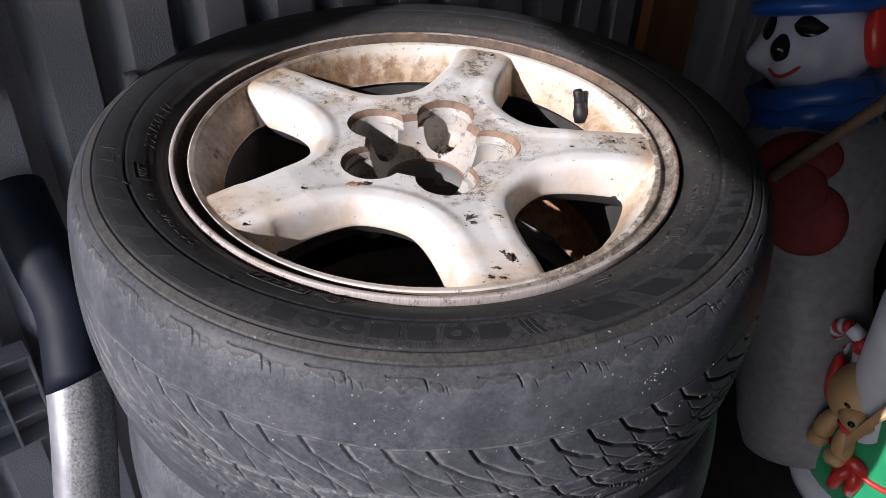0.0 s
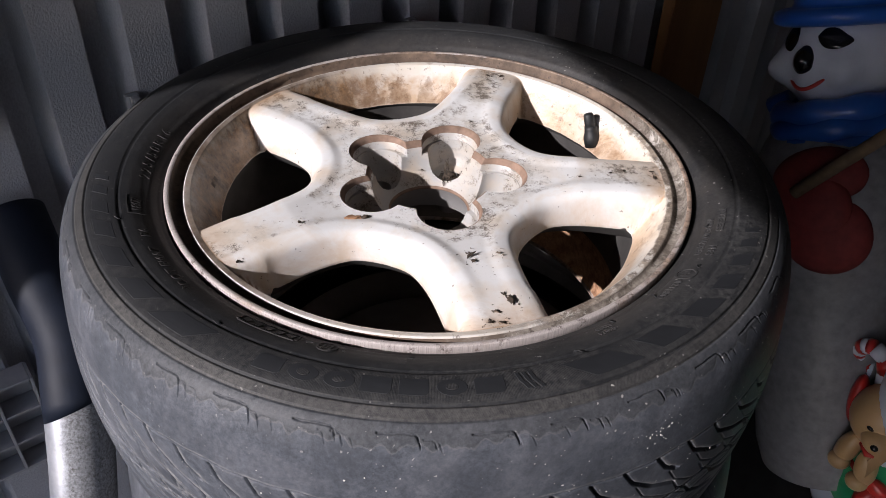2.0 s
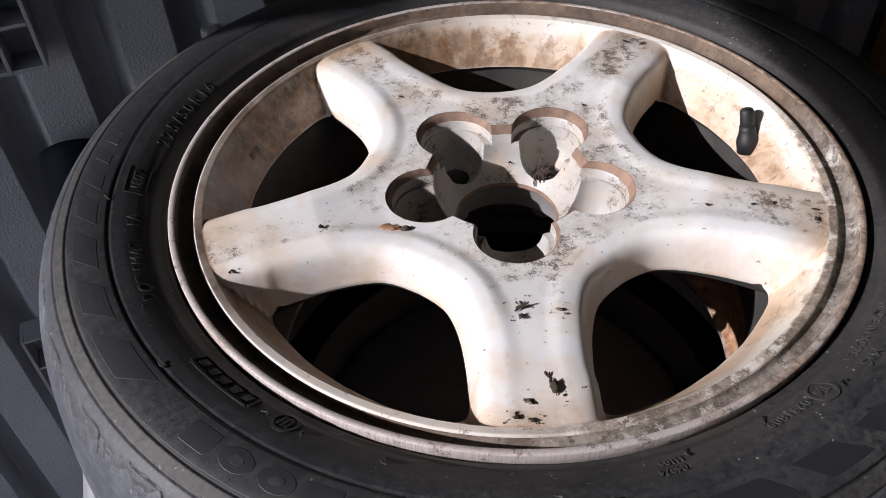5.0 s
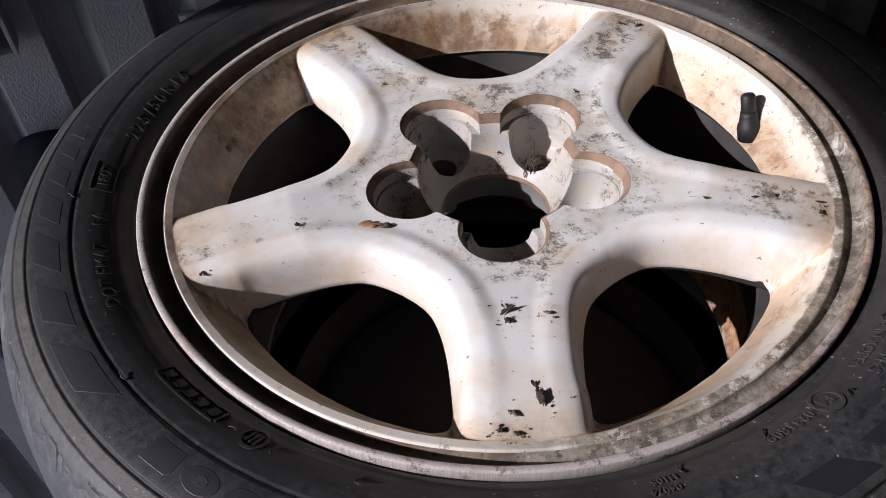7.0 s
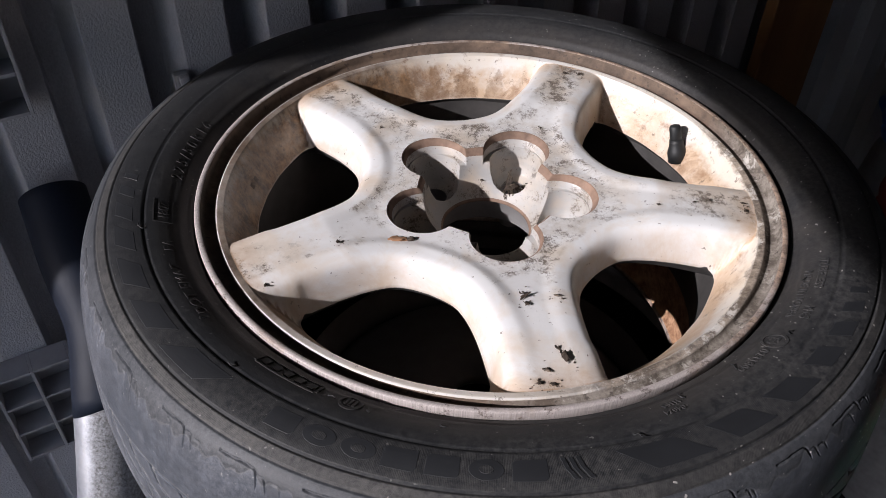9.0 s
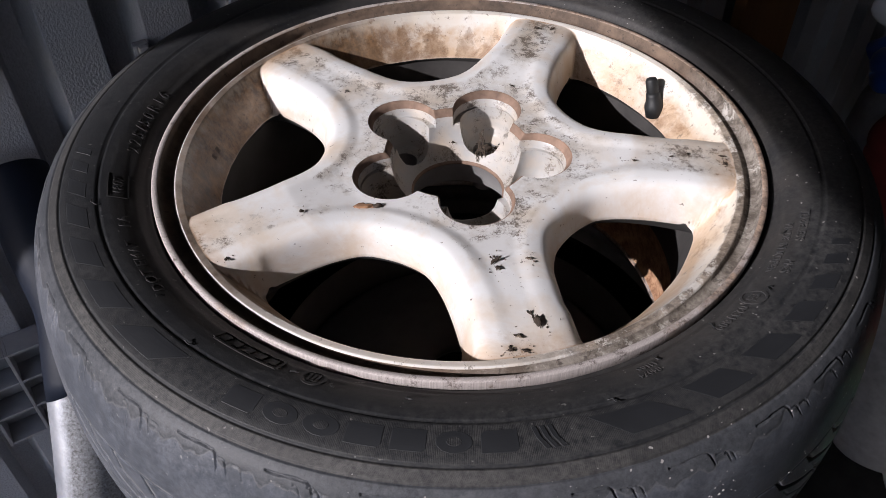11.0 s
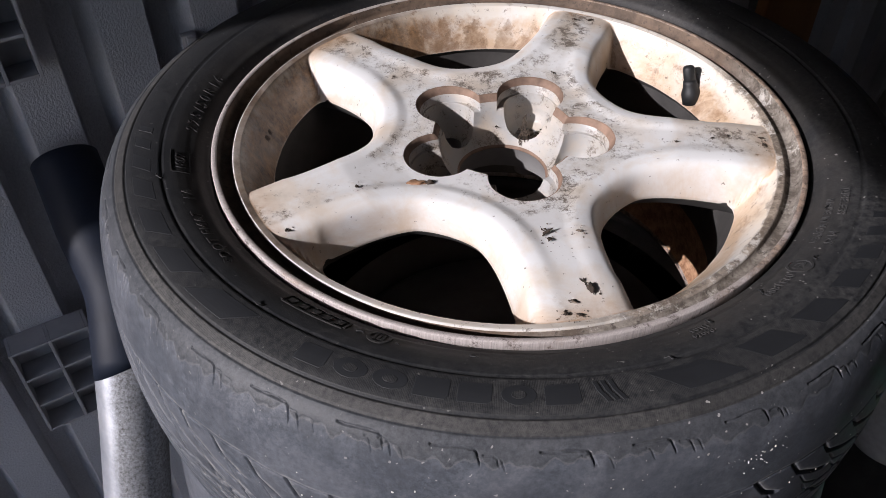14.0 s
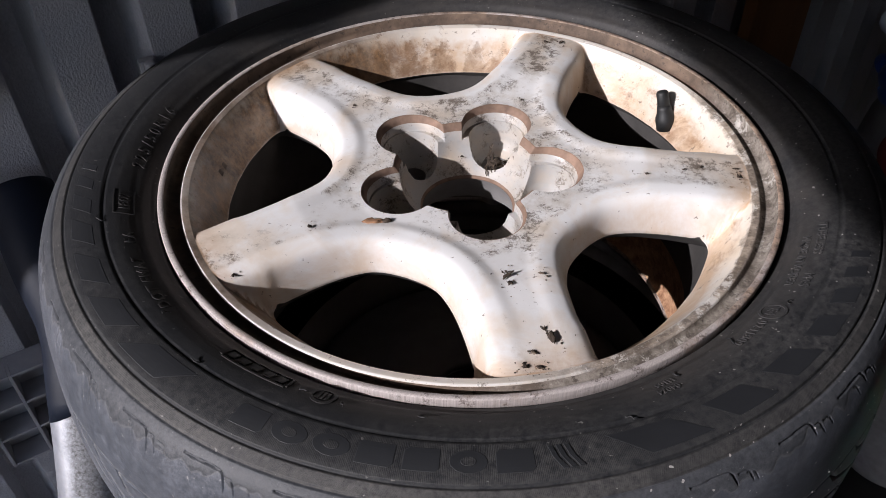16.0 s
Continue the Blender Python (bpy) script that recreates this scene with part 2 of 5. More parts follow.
def painted(name, stain, grime, white=(0.80, 0.80, 0.795), ringed=False):
    """White wheel paint under brown stains and clustered dark grime; it is dirtiest towards the back right."""
    k = Mat(name, 0.38)
    sep = k.node("ShaderNodeSeparateXYZ", {0: k.co})
    px, py = sep.outputs[0], sep.outputs[1]
    flat = k.node("ShaderNodeVectorMath", {0: k.co, 1: (1, 1, 0)}, operation="MULTIPLY").outputs[0]
    r = k.node("ShaderNodeVectorMath", {0: flat}, operation="LENGTH").outputs["Value"]
    col = k.mix(k.ramp(k.noise(9.0), 0.3, 0.7), tuple(c * 0.93 for c in white), white)
    cream = k.ramp(k.math("ADD", k.noise(24.0, 5.0, 0.6, warp=0.4), k.ramp(r, 0.150, 0.190, 0.0, 0.14)), 0.47, 0.68)
    col = k.mix(k.math("MULTIPLY", cream, 0.58), col, (0.64, 0.50, 0.35))
    tan = k.ramp(k.noise(15.0, 6.0, 0.6, warp=0.8), 0.60 - stain, 0.76 - stain * 0.6)
    col = k.mix(k.math("MULTIPLY", tan, 0.30 + stain), col, (0.55, 0.39, 0.24))
    brown = k.ramp(k.noise(30.0, 6.0, 0.7, warp=0.5), 0.67 - stain * 0.5, 0.77 - stain * 0.45)
    col = k.mix(k.math("MULTIPLY", brown, 0.25 + stain), col, (0.25, 0.15, 0.085))
    lie = k.node("ShaderNodeSeparateXYZ", {0: k.node("ShaderNodeNewGeometry").outputs["Normal"]}).outputs[2]
    if ringed:
        low = k.ramp(k.node("ShaderNodeAttribute", attribute_name="film").outputs["Fac"], -0.15, -1.0)
        warm = k.math("MULTIPLY", low, k.ramp(k.noise(20.0, 6.0, 0.7, warp=0.5), 0.36, 0.60))
        col = k.mix(k.math("MULTIPLY", warm, 0.62), col, (0.58, 0.41, 0.26))
        zone = k.ramp(k.math("ADD", k.node("ShaderNodeAttribute", attribute_name="film").outputs["Fac"], k.math("MULTIPLY", k.math("SUBTRACT", k.noise(55.0, 6.0, 0.7), 0.5), 1.2)), 0.3, 0.8)
    else:
        zone = k.ramp(k.noise(34.0, 5.0, 0.7), 0.36, 0.56)
    film = k.math("MULTIPLY", zone, k.ramp(k.noise(24.0, 6.0, 0.7), 0.30, 0.62, 0.35, 1.0))
    col = k.mix(k.math("MULTIPLY", film, 0.20), col, (0.50, 0.475, 0.445))
    toward = k.ramp(k.math("ADD", k.math("MULTIPLY", px, 0.8), k.math("MULTIPLY", py, 0.6)), -0.10, 0.17, -0.065, 0.06)
    hub = k.math("ADD", k.ramp(r, 0.060, 0.105, 0.015, 0.0), k.ramp(r, 0.170, 0.196, 0.0, 0.075))
    where = k.math("ADD", k.math("ADD", k.noise(16.0, 5.0, 0.65), toward), hub)
    patch = k.math("MULTIPLY", k.ramp(where, 0.465 - grime * 0.06, 0.60 - grime * 0.06), k.ramp(zone, 0.0, 1.0, 0.06, 1.0))
    haze = k.ramp(k.noise(52.0, 7.0, 0.75), 0.40, 0.62)
    col = k.mix(k.math("MULTIPLY", k.math("MULTIPLY", patch, haze), 0.62), col, (0.42, 0.365, 0.295))
    speck = k.ramp(k.math("ADD", k.noise(70.0, 9.0, 0.88), k.math("MULTIPLY", patch, 0.035)), 0.545, 0.60)
    col = k.mix(k.math("MULTIPLY", k.math("MULTIPLY", patch, speck), 0.88), col, (0.105, 0.078, 0.056))
    dots = k.ramp(k.noise(280.0, 2.0, 0.6), 0.705, 0.735)
    col = k.mix(k.math("MULTIPLY", dots, 0.75), col, (0.10, 0.075, 0.055))
    if ringed:
        share = k.node("ShaderNodeAttribute", attribute_name="cone").outputs["Fac"]
        tip = k.math("MULTIPLY", k.ramp(k.math("ADD", r, k.math("MULTIPLY", k.math("SUBTRACT", k.noise(45.0, 6.0, 0.75), 0.5), 0.030)), 0.180, 0.198), k.ramp(k.noise(26.0, 6.0, 0.7, warp=0.5), 0.40, 0.60))
        col = k.mix(k.math("MULTIPLY", tip, 0.6), col, (0.45, 0.28, 0.155))
        seam = k.math("MULTIPLY", k.ramp(share, 0.02, 0.35), k.ramp(k.noise(38.0, 6.0, 0.75, warp=0.5), 0.38, 0.58))
        col = k.mix(k.math("MULTIPLY", seam, 0.7), col, (0.47, 0.27, 0.13))
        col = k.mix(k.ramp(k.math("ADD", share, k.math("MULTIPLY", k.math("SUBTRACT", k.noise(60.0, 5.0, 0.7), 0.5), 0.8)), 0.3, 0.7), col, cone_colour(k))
    k.put("Base Color", col)
    k.put("Roughness", k.ramp(k.noise(30.0), 0.3, 0.7, 0.30, 0.55))
    k.bump(k.math("ADD", k.math("MULTIPLY", k.math("MULTIPLY", patch, speck), 0.6), k.noise(240.0, 3.0)), 0.11, 0.0008)
    return k.m


def worn_metal(name):
    """Bare machined lip, matt and scratched; brown and crusted towards the right."""
    k = Mat(name, 0.5, 0.35)
    sep = k.node("ShaderNodeSeparateXYZ", {0: k.co})
    turn = k.node("ShaderNodeTexGradient", {0: k.co}, gradient_type="RADIAL").outputs[1]
    flat = k.node("ShaderNodeVectorMath", {0: k.co, 1: (1, 1, 0)}, operation="MULTIPLY").outputs[0]
    r = k.node("ShaderNodeVectorMath", {0: flat}, operation="LENGTH").outputs["Value"]
    line = k.node("ShaderNodeCombineXYZ", {0: k.math("ADD", k.math("MULTIPLY", turn, 1100.0), k.math("MULTIPLY", r, 700.0)), 1: k.math("MULTIPLY", r, 900.0), 2: 0.0}).outputs[0]
    scratch = k.noise(1.0, 5.0, 0.75, line, 0.8)
    bare = k.mix(k.ramp(scratch, 0.35, 0.65), (0.40, 0.355, 0.335), (0.62, 0.565, 0.54))
    far = k.ramp(k.math("ADD", k.math("MULTIPLY", sep.outputs[0], 0.85), k.math("MULTIPLY", sep.outputs[1], 0.5)), -0.02, 0.15, -0.075, 0.13)
    ox = k.ramp(k.math("ADD", k.noise(13.0, 6.0, 0.7), far), 0.45, 0.58)
    oxide = k.mix(k.ramp(k.noise(110.0, 6.0, 0.75), 0.42, 0.60), (0.12, 0.075, 0.047), (0.38, 0.265, 0.18))
    col = k.mix(k.math("MULTIPLY", ox, 0.85), bare, oxide)
    dirt = k.ramp(k.math("ADD", k.noise(75.0, 7.0, 0.85), k.math("MULTIPLY", ox, 0.04)), 0.56, 0.62)
    col = k.mix(k.math("MULTIPLY", dirt, 0.8), col, (0.085, 0.06, 0.045))
    flakes = k.ramp(k.noise(95.0, 7.0, 0.85, warp=0.5), 0.58, 0.62)
    col = k.mix(k.math("MULTIPLY", k.math("MULTIPLY", flakes, ox), 0.3), col, (0.62, 0.58, 0.53))
    k.put("Base Color", col)
    k.put("Metallic", k.ramp(ox, 0.0, 1.0, 0.20, 0.0))
    k.put("Roughness", k.ramp(scratch, 0.3, 0.7, 0.72, 0.55))
    k.bump(k.math("ADD", scratch, k.noise(330.0, 4.0, 0.7)), 0.30, 0.0008)
    return k.m


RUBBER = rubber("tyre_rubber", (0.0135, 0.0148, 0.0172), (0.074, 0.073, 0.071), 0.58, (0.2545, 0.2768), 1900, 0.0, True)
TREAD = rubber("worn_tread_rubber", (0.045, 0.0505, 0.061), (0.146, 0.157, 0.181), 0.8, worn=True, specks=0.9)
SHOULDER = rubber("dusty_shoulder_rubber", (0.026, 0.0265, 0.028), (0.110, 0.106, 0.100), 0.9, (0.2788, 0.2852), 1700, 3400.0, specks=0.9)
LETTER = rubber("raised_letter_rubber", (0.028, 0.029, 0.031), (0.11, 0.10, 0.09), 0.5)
SMOOTH_RUBBER = plain("smooth_black_rubber", (0.016, 0.017, 0.018), 0.58, grain=80, bump=0.05)
PANEL = plain("smooth_sidewall_panel", (0.021, 0.0225, 0.0255), 0.5, grain=70, bump=0.06)
PAINT = painted("dirty_white_wheel_paint", 0.05, 0.78, ringed=True)
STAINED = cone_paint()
# grimy hub paint, greyer than the spokes partly to deepen the recess's shade
POCKET = painted("shade_greyed_hub_paint", 0.05, 1.5, (0.45, 0.445, 0.435))


def channel_grime():
    """Dirt in the channel inside the lip: smooth dark brown to the left, grey crust with white flakes to the right."""
    k = Mat("grimy_channel", 0.75)
    sep = k.node("ShaderNodeSeparateXYZ", {0: k.co})
    right = k.ramp(k.math("ADD", k.math("SUBTRACT", k.math("MULTIPLY", sep.outputs[0], 0.90), k.math("MULTIPLY", sep.outputs[1], 0.44)), k.math("MULTIPLY", k.noise(12.0, 4.0), 0.10)), 0.15, 0.21)
    dull = k.mix(k.ramp(k.noise(26.0, 5.0, 0.7), 0.35, 0.65), (0.058, 0.041, 0.030), (0.19, 0.132, 0.092))
    crust = k.mix(k.ramp(k.noise(60.0, 7.0, 0.8), 0.40, 0.60), (0.11, 0.090, 0.072), (0.32, 0.285, 0.245))
    col = k.mix(right, dull, crust)
    bits = k.ramp(k.noise(48.0, 8.0, 0.85), 0.555, 0.60)
    col = k.mix(k.math("MULTIPLY", k.math("MULTIPLY", bits, right), 0.6), col, (0.66, 0.63, 0.58))
    dark = k.ramp(k.noise(160.0, 5.0, 0.75), 0.57, 0.64)
    k.put("Base Color", k.mix(k.math("MULTIPLY", dark, 0.8), col, (0.055, 0.042, 0.034)))
    k.bump(k.noise(150.0, 6.0, 0.8), 0.6, 0.0014)
    return k.m


GRIMY = channel_grime()
LIPMETAL = worn_metal("worn_lip_metal")
OXIDE = plain("brown_oxide", (0.33, 0.215, 0.155), 0.8, grain=110, vary=0.30, bump=0.5)
# near black: the shade inside the windows is put into this colour
BARREL = plain("shade_dark_barrel", (0.062, 0.058, 0.055), 0.75, grain=60, vary=0.25)
RUST = plain("flaking_rust", (0.42, 0.23, 0.125), 0.9, grain=110, vary=0.3, bump=0.6)


def rusting_barrel():
    """Dark barrel that has rusted on the side away from the door."""
    k = Mat("rusting_barrel", 0.85)
    px = k.node("ShaderNodeSeparateXYZ", {0: k.co}).outputs[0]
    side = k.ramp(k.math("ADD", px, k.math("MULTIPLY", k.math("SUBTRACT", k.noise(25.0, 6.0, 0.75), 0.5), 0.16)), 0.045, 0.07)
    rust = k.mix(k.ramp(k.noise(90.0, 7.0, 0.8), 0.38, 0.62), (0.20, 0.095, 0.05), (0.52, 0.31, 0.18))
    k.put("Base Color", k.mix(side, (0.17, 0.155, 0.145), rust))
    k.bump(k.noise(120.0, 6.0, 0.75), 0.6, 0.0015)
    return k.m


RUSTING = rusting_barrel()
BRAKE = plain("dark_steel", (0.30, 0.29, 0.285), 0.75, grain=60)
DULL = plain("dull_grey_wheel_lip", (0.20, 0.20, 0.205), 0.7, grain=60, vary=0.2)


def wall_plastic():
    k = Mat("grey_textured_plastic", 0.5, 0.0, 0.4)
    col = k.mix(k.ramp(k.noise(7.0, 5.0), 0.35, 0.65), (0.39, 0.39, 0.415), (0.48, 0.48, 0.51))
    scuff = k.ramp(k.noise(26.0, 6.0, 0.7, k.scaled(1, 1, 0.25)), 0.62, 0.74)
    col = k.mix(k.math("MULTIPLY", scuff, 0.4), col, (0.10, 0.095, 0.09))
    grain = k.ramp(k.noise(520.0, 4.0, 0.7, k.scaled(1, 1, 0.6)), 0.35, 0.65)
    k.put("Base Color", k.mix(k.math("MULTIPLY", grain, 0.45), col, (0.24, 0.24, 0.255)))
    pebble = k.noise(420.0, 3.0, 0.6, k.scaled(1, 1, 0.7))
    k.bump(k.math("ADD", pebble, k.math("MULTIPLY", k.noise(25.0, 4.0), 0.5)), 0.8, 0.0018)
    return k.m


PLASTIC = wall_plastic()
# dark plastic for walls out of view, to cut the light they bounce
DIM = plain("bounce_cutting_plastic", (0.13, 0.128, 0.132), 0.7, grain=50, vary=0.2, bump=0.3)
LATTICE = plain("grey_moulded_plastic", (0.34, 0.338, 0.355), 0.5, grain=90, vary=0.08)
FLOOR = plain("dark_dusty_floor", (0.045, 0.042, 0.04), 0.85, grain=40, vary=0.3, bump=0.4)
# ground out of view; its tone is set for the light it bounces indoors
GROUND = plain("bounce_tuned_ground", (0.10, 0.094, 0.084), 0.9, grain=30, vary=0.25, bump=0.5)
WOOD = Mat("orange_stained_wood", 0.55)
WOOD.put("Base Color", WOOD.mix(WOOD.ramp(WOOD.noise(22.0, 6.0, 0.6, WOOD.scaled(1, 1, 0.06)), 0.35, 0.65), (0.20, 0.092, 0.034), (0.31, 0.15, 0.056)))
WOOD = WOOD.m


def pipe_metal():
    """Bright zinc pipe, crusted with grey dirt on the side towards the stack."""
    k = Mat("dull_pipe_metal", 0.36, 0.7)
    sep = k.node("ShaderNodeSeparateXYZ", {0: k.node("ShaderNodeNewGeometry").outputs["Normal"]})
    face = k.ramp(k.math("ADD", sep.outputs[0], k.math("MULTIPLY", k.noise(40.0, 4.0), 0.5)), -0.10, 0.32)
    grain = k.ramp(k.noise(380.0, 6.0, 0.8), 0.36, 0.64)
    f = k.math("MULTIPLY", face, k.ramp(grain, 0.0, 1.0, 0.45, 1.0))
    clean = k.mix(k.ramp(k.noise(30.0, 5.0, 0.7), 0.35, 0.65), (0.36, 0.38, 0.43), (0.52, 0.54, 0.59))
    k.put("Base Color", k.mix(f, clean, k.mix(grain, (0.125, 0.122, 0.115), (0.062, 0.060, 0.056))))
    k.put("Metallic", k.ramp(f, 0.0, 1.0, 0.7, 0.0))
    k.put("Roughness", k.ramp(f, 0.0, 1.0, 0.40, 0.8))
    k.bump(k.noise(200.0, 4.0), 0.2, 0.001)
    return k.m


PIPE = pipe_metal()
SNOW = plain("white_moulded_plastic", (0.60, 0.64, 0.74), 0.24, grain=28, vary=0.05, bump=0.9)
BLUE = plain("blue_moulded_plastic", (0.02, 0.10, 0.42), 0.3, grain=40, vary=0.1)
RED = plain("red_moulded_plastic", (0.55, 0.035, 0.03), 0.3, grain=40, vary=0.1)
BLACK = plain("black_gloss_paint", (0.01, 0.01, 0.011), 0.2, grain=40, vary=0.1)
GREEN = plain("green_moulded_plastic", (0.02, 0.30, 0.13), 0.3, grain=40, vary=0.1)
TAN = plain("tan_moulded_plastic", (0.55, 0.36, 0.18), 0.35, grain=40, vary=0.1)
DRY = plain("dried_leaf", (0.095, 0.068, 0.048), 0.9, grain=220, vary=0.35, bump=0.6)
DRY_PALE = plain("pale_dried_leaf", (0.30, 0.235, 0.175), 0.9, grain=220, vary=0.35, bump=0.6)
FLECK = plain("white_paint_fleck", (0.66, 0.64, 0.60), 0.8, grain=200, vary=0.15)
# navy that stands for the shade on the pipe's upper length
PIPE_SHADE = plain("pipe_shade_navy", (0.007, 0.011, 0.022), 0.6, grain=60, vary=0.15, bump=0.2, spec=0.25)
# snowman's body, mittens and stick: shade is put into these darker colours
SNOW_SHADE = plain("shaded_white_plastic", (0.30, 0.295, 0.31), 0.45, grain=60, vary=0.2, bump=0.2)
RED_SHADE = plain("shaded_red_plastic", (0.23, 0.030, 0.028), 0.75, grain=60, vary=0.2, bump=0.2)
STICK = plain("shaded_stick_wood", (0.20, 0.135, 0.08), 0.7, grain=90, vary=0.2)


# ---- mesh helpers ----
def mesh_of(name, verts, faces, mats, index=None, smooth=True):
    me = bpy.data.meshes.new(name)
    me.from_pydata([tuple(v) for v in verts], [], faces)
    for m in mats if isinstance(mats, (list, tuple)) else [mats]:
        me.materials.append(m)
    if index is not None:
        me.polygons.foreach_set("material_index", index)
    me.polygons.foreach_set("use_smooth", [smooth] * len(me.polygons))
    me.update()
    return me


def grid_mesh(name, pts, mats, index=None, closed=True, smooth=True):
    """A mesh over an array of rows x columns x 3; closed: the rows join end to end."""
    rows, cols = pts.shape[:2]
    me = bpy.data.meshes.new(name)
    a = np.arange(rows if closed else rows - 1)[:, None]
    b = np.arange(cols - 1)[None, :]
    a2 = (a + 1) % rows
    quad = np.stack([a * cols + b, a2 * cols + b, a2 * cols + b + 1, a * cols + b + 1], -1).reshape(-1, 4)
    me.vertices.add(rows * cols)
    me.vertices.foreach_set("co", pts.astype(np.float32).ravel())
    me.loops.add(quad.size)
    me.loops.foreach_set("vertex_index", quad.astype(np.int32).ravel())
    me.polygons.add(len(quad))
    me.polygons.foreach_set("loop_start", np.arange(0, quad.size, 4, dtype=np.int32))
    for m in mats if isinstance(mats, (list, tuple)) else [mats]:
        me.materials.append(m)
    if index is not None:
        me.polygons.foreach_set("material_index", np.broadcast_to(index, (len(a), cols - 1)).astype(np.int32).ravel())
    me.polygons.foreach_set("use_smooth", np.full(len(quad), smooth))
    me.update(calc_edges=True)
    me.validate()
    return me


def lathe(name, profile, mats, n=240, index=None, smooth=True):
    """Turn a list of (radius, height) round the z axis."""
    p = np.array(profile, float)
    t = np.linspace(0, 2 * np.pi, n, endpoint=False)
    pts = np.stack([np.cos(t)[:, None] * p[:, 0], np.sin(t)[:, None] * p[:, 0], np.broadcast_to(p[:, 1], (n, len(p)))], -1)
    return grid_mesh(name, pts, mats, index, smooth=smooth)


def finish(bm, name, mat, smooth=False):
    me = bpy.data.meshes.new(name)
    bm.normal_update()
    bm.to_mesh(me)
    bm.free()
    for m in mat if isinstance(mat, (list, tuple)) else [mat]:
        me.materials.append(m)
    me.polygons.foreach_set("use_smooth", [smooth] * len(me.polygons))
    return me


def part(name, me, parent, label="", m=None):
    ob = new(name, me)
    ob.parent = parent
    if m is not None:
        ob.matrix_basis = m
    return tagged(ob, label)


def box_into(bm, size, m, bevel=0.0, index=0):
    r = bmesh.ops.create_cube(bm, size=1.0)
    bmesh.ops.transform(bm, verts=r["verts"], matrix=m @ Matrix.Diagonal((*size, 1)))
    faces = {f for v in r["verts"] for f in v.link_faces}
    for f in faces:
        f.material_index = index
    if bevel:
        bmesh.ops.bevel(bm, geom=list({e for v in r["verts"] for e in v.link_edges}), offset=bevel, segments=2, affect="EDGES", profile=0.6)


def box(name, size, m, mat, bevel=0.002):
    bm = bmesh.new()
    box_into(bm, size, Matrix(), bevel)
    ob = new(name, finish(bm, name, mat))
    ob.matrix_world = m
    return ob


def blob_into(bm, centre, size, index=0, turn=(0, 0, 0), seg=28):
    r = bmesh.ops.create_uvsphere(bm, u_segments=seg, v_segments=seg * 2 // 3, radius=1.0)
    m = pose(*centre, *turn) @ Matrix.Diagonal((*size, 1))
    bmesh.ops.transform(bm, verts=r["verts"], matrix=m)
    for f in {f for v in r["verts"] for f in v.link_faces}:
        f.material_index, f.smooth = index, True


def rings_into(bm, profile, centre=(0, 0, 0), index=0, n=36, squash=1.0):
    """A lathed solid; profile: radius, height from the bottom up."""
    loops = []
    for r, z in profile:
        loops.append([bm.verts.new((centre[0] + r * math.cos(2 * math.pi * i / n), centre[1] + squash * r * math.sin(2 * math.pi * i / n), centre[2] + z)) for i in range(n)])
    for lo, hi in zip(loops, loops[1:]):
        for i in range(n):
            f = bm.faces.new((lo[i], lo[(i + 1) % n], hi[(i + 1) % n], hi[i]))
            f.material_index, f.smooth = index, True
    for cap in (list(reversed(loops[0])), loops[-1]):
        bm.faces.new(cap).material_index = index


def tube_into(bm, pts, radii, index=0, n=16):
    """A tube along points, with a radius at each."""
    pts = [Vector(p) for p in pts]
    loops = []
    side = None
    for i, p in enumerate(pts):
        d = (pts[min(i + 1, len(pts) - 1)] - pts[max(i - 1, 0)]).normalized()
        side = (side - d * side.dot(d)).normalized() if side else d.orthogonal().normalized()
        up = d.cross(side)
        r = radii[i] if isinstance(radii, (list, tuple)) else radii
        loops.append([bm.verts.new(p + (side * math.cos(2 * math.pi * k / n) + up * math.sin(2 * math.pi * k / n)) * r) for k in range(n)])
    for lo, hi in zip(loops, loops[1:]):
        for k in range(n):
            f = bm.faces.new((lo[k], lo[(k + 1) % n], hi[(k + 1) % n], hi[k]))
            f.material_index, f.smooth = index, True
    bm.faces.new(list(reversed(loops[0]))).material_index = index
    bm.faces.new(loops[-1]).material_index = index


def curve_through(pts, n):
    """Points along a smooth curve through the given ones."""
    p = [np.array(q, float) for q in pts]
    p = [2 * p[0] - p[1], *p, 2 * p[-1] - p[-2]]
    out = []
    for i in range(1, len(p) - 2):
        for u in np.linspace(0, 1, n, endpoint=False):
            out.append(0.5 * (2 * p[i] + (p[i + 1] - p[i - 1]) * u + (2 * p[i - 1] - 5 * p[i] + 4 * p[i + 1] - p[i + 2]) * u**2 + (3 * p[i] - p[i - 1] - 3 * p[i + 1] + p[i + 2]) * u**3))
    return np.array([*out, p[-2]])


# ---- the shed ----
FRONT, BACK, RIGHT, TOP = -1.05, 1.85, -2.40, 2.30
RIB = 0.0867


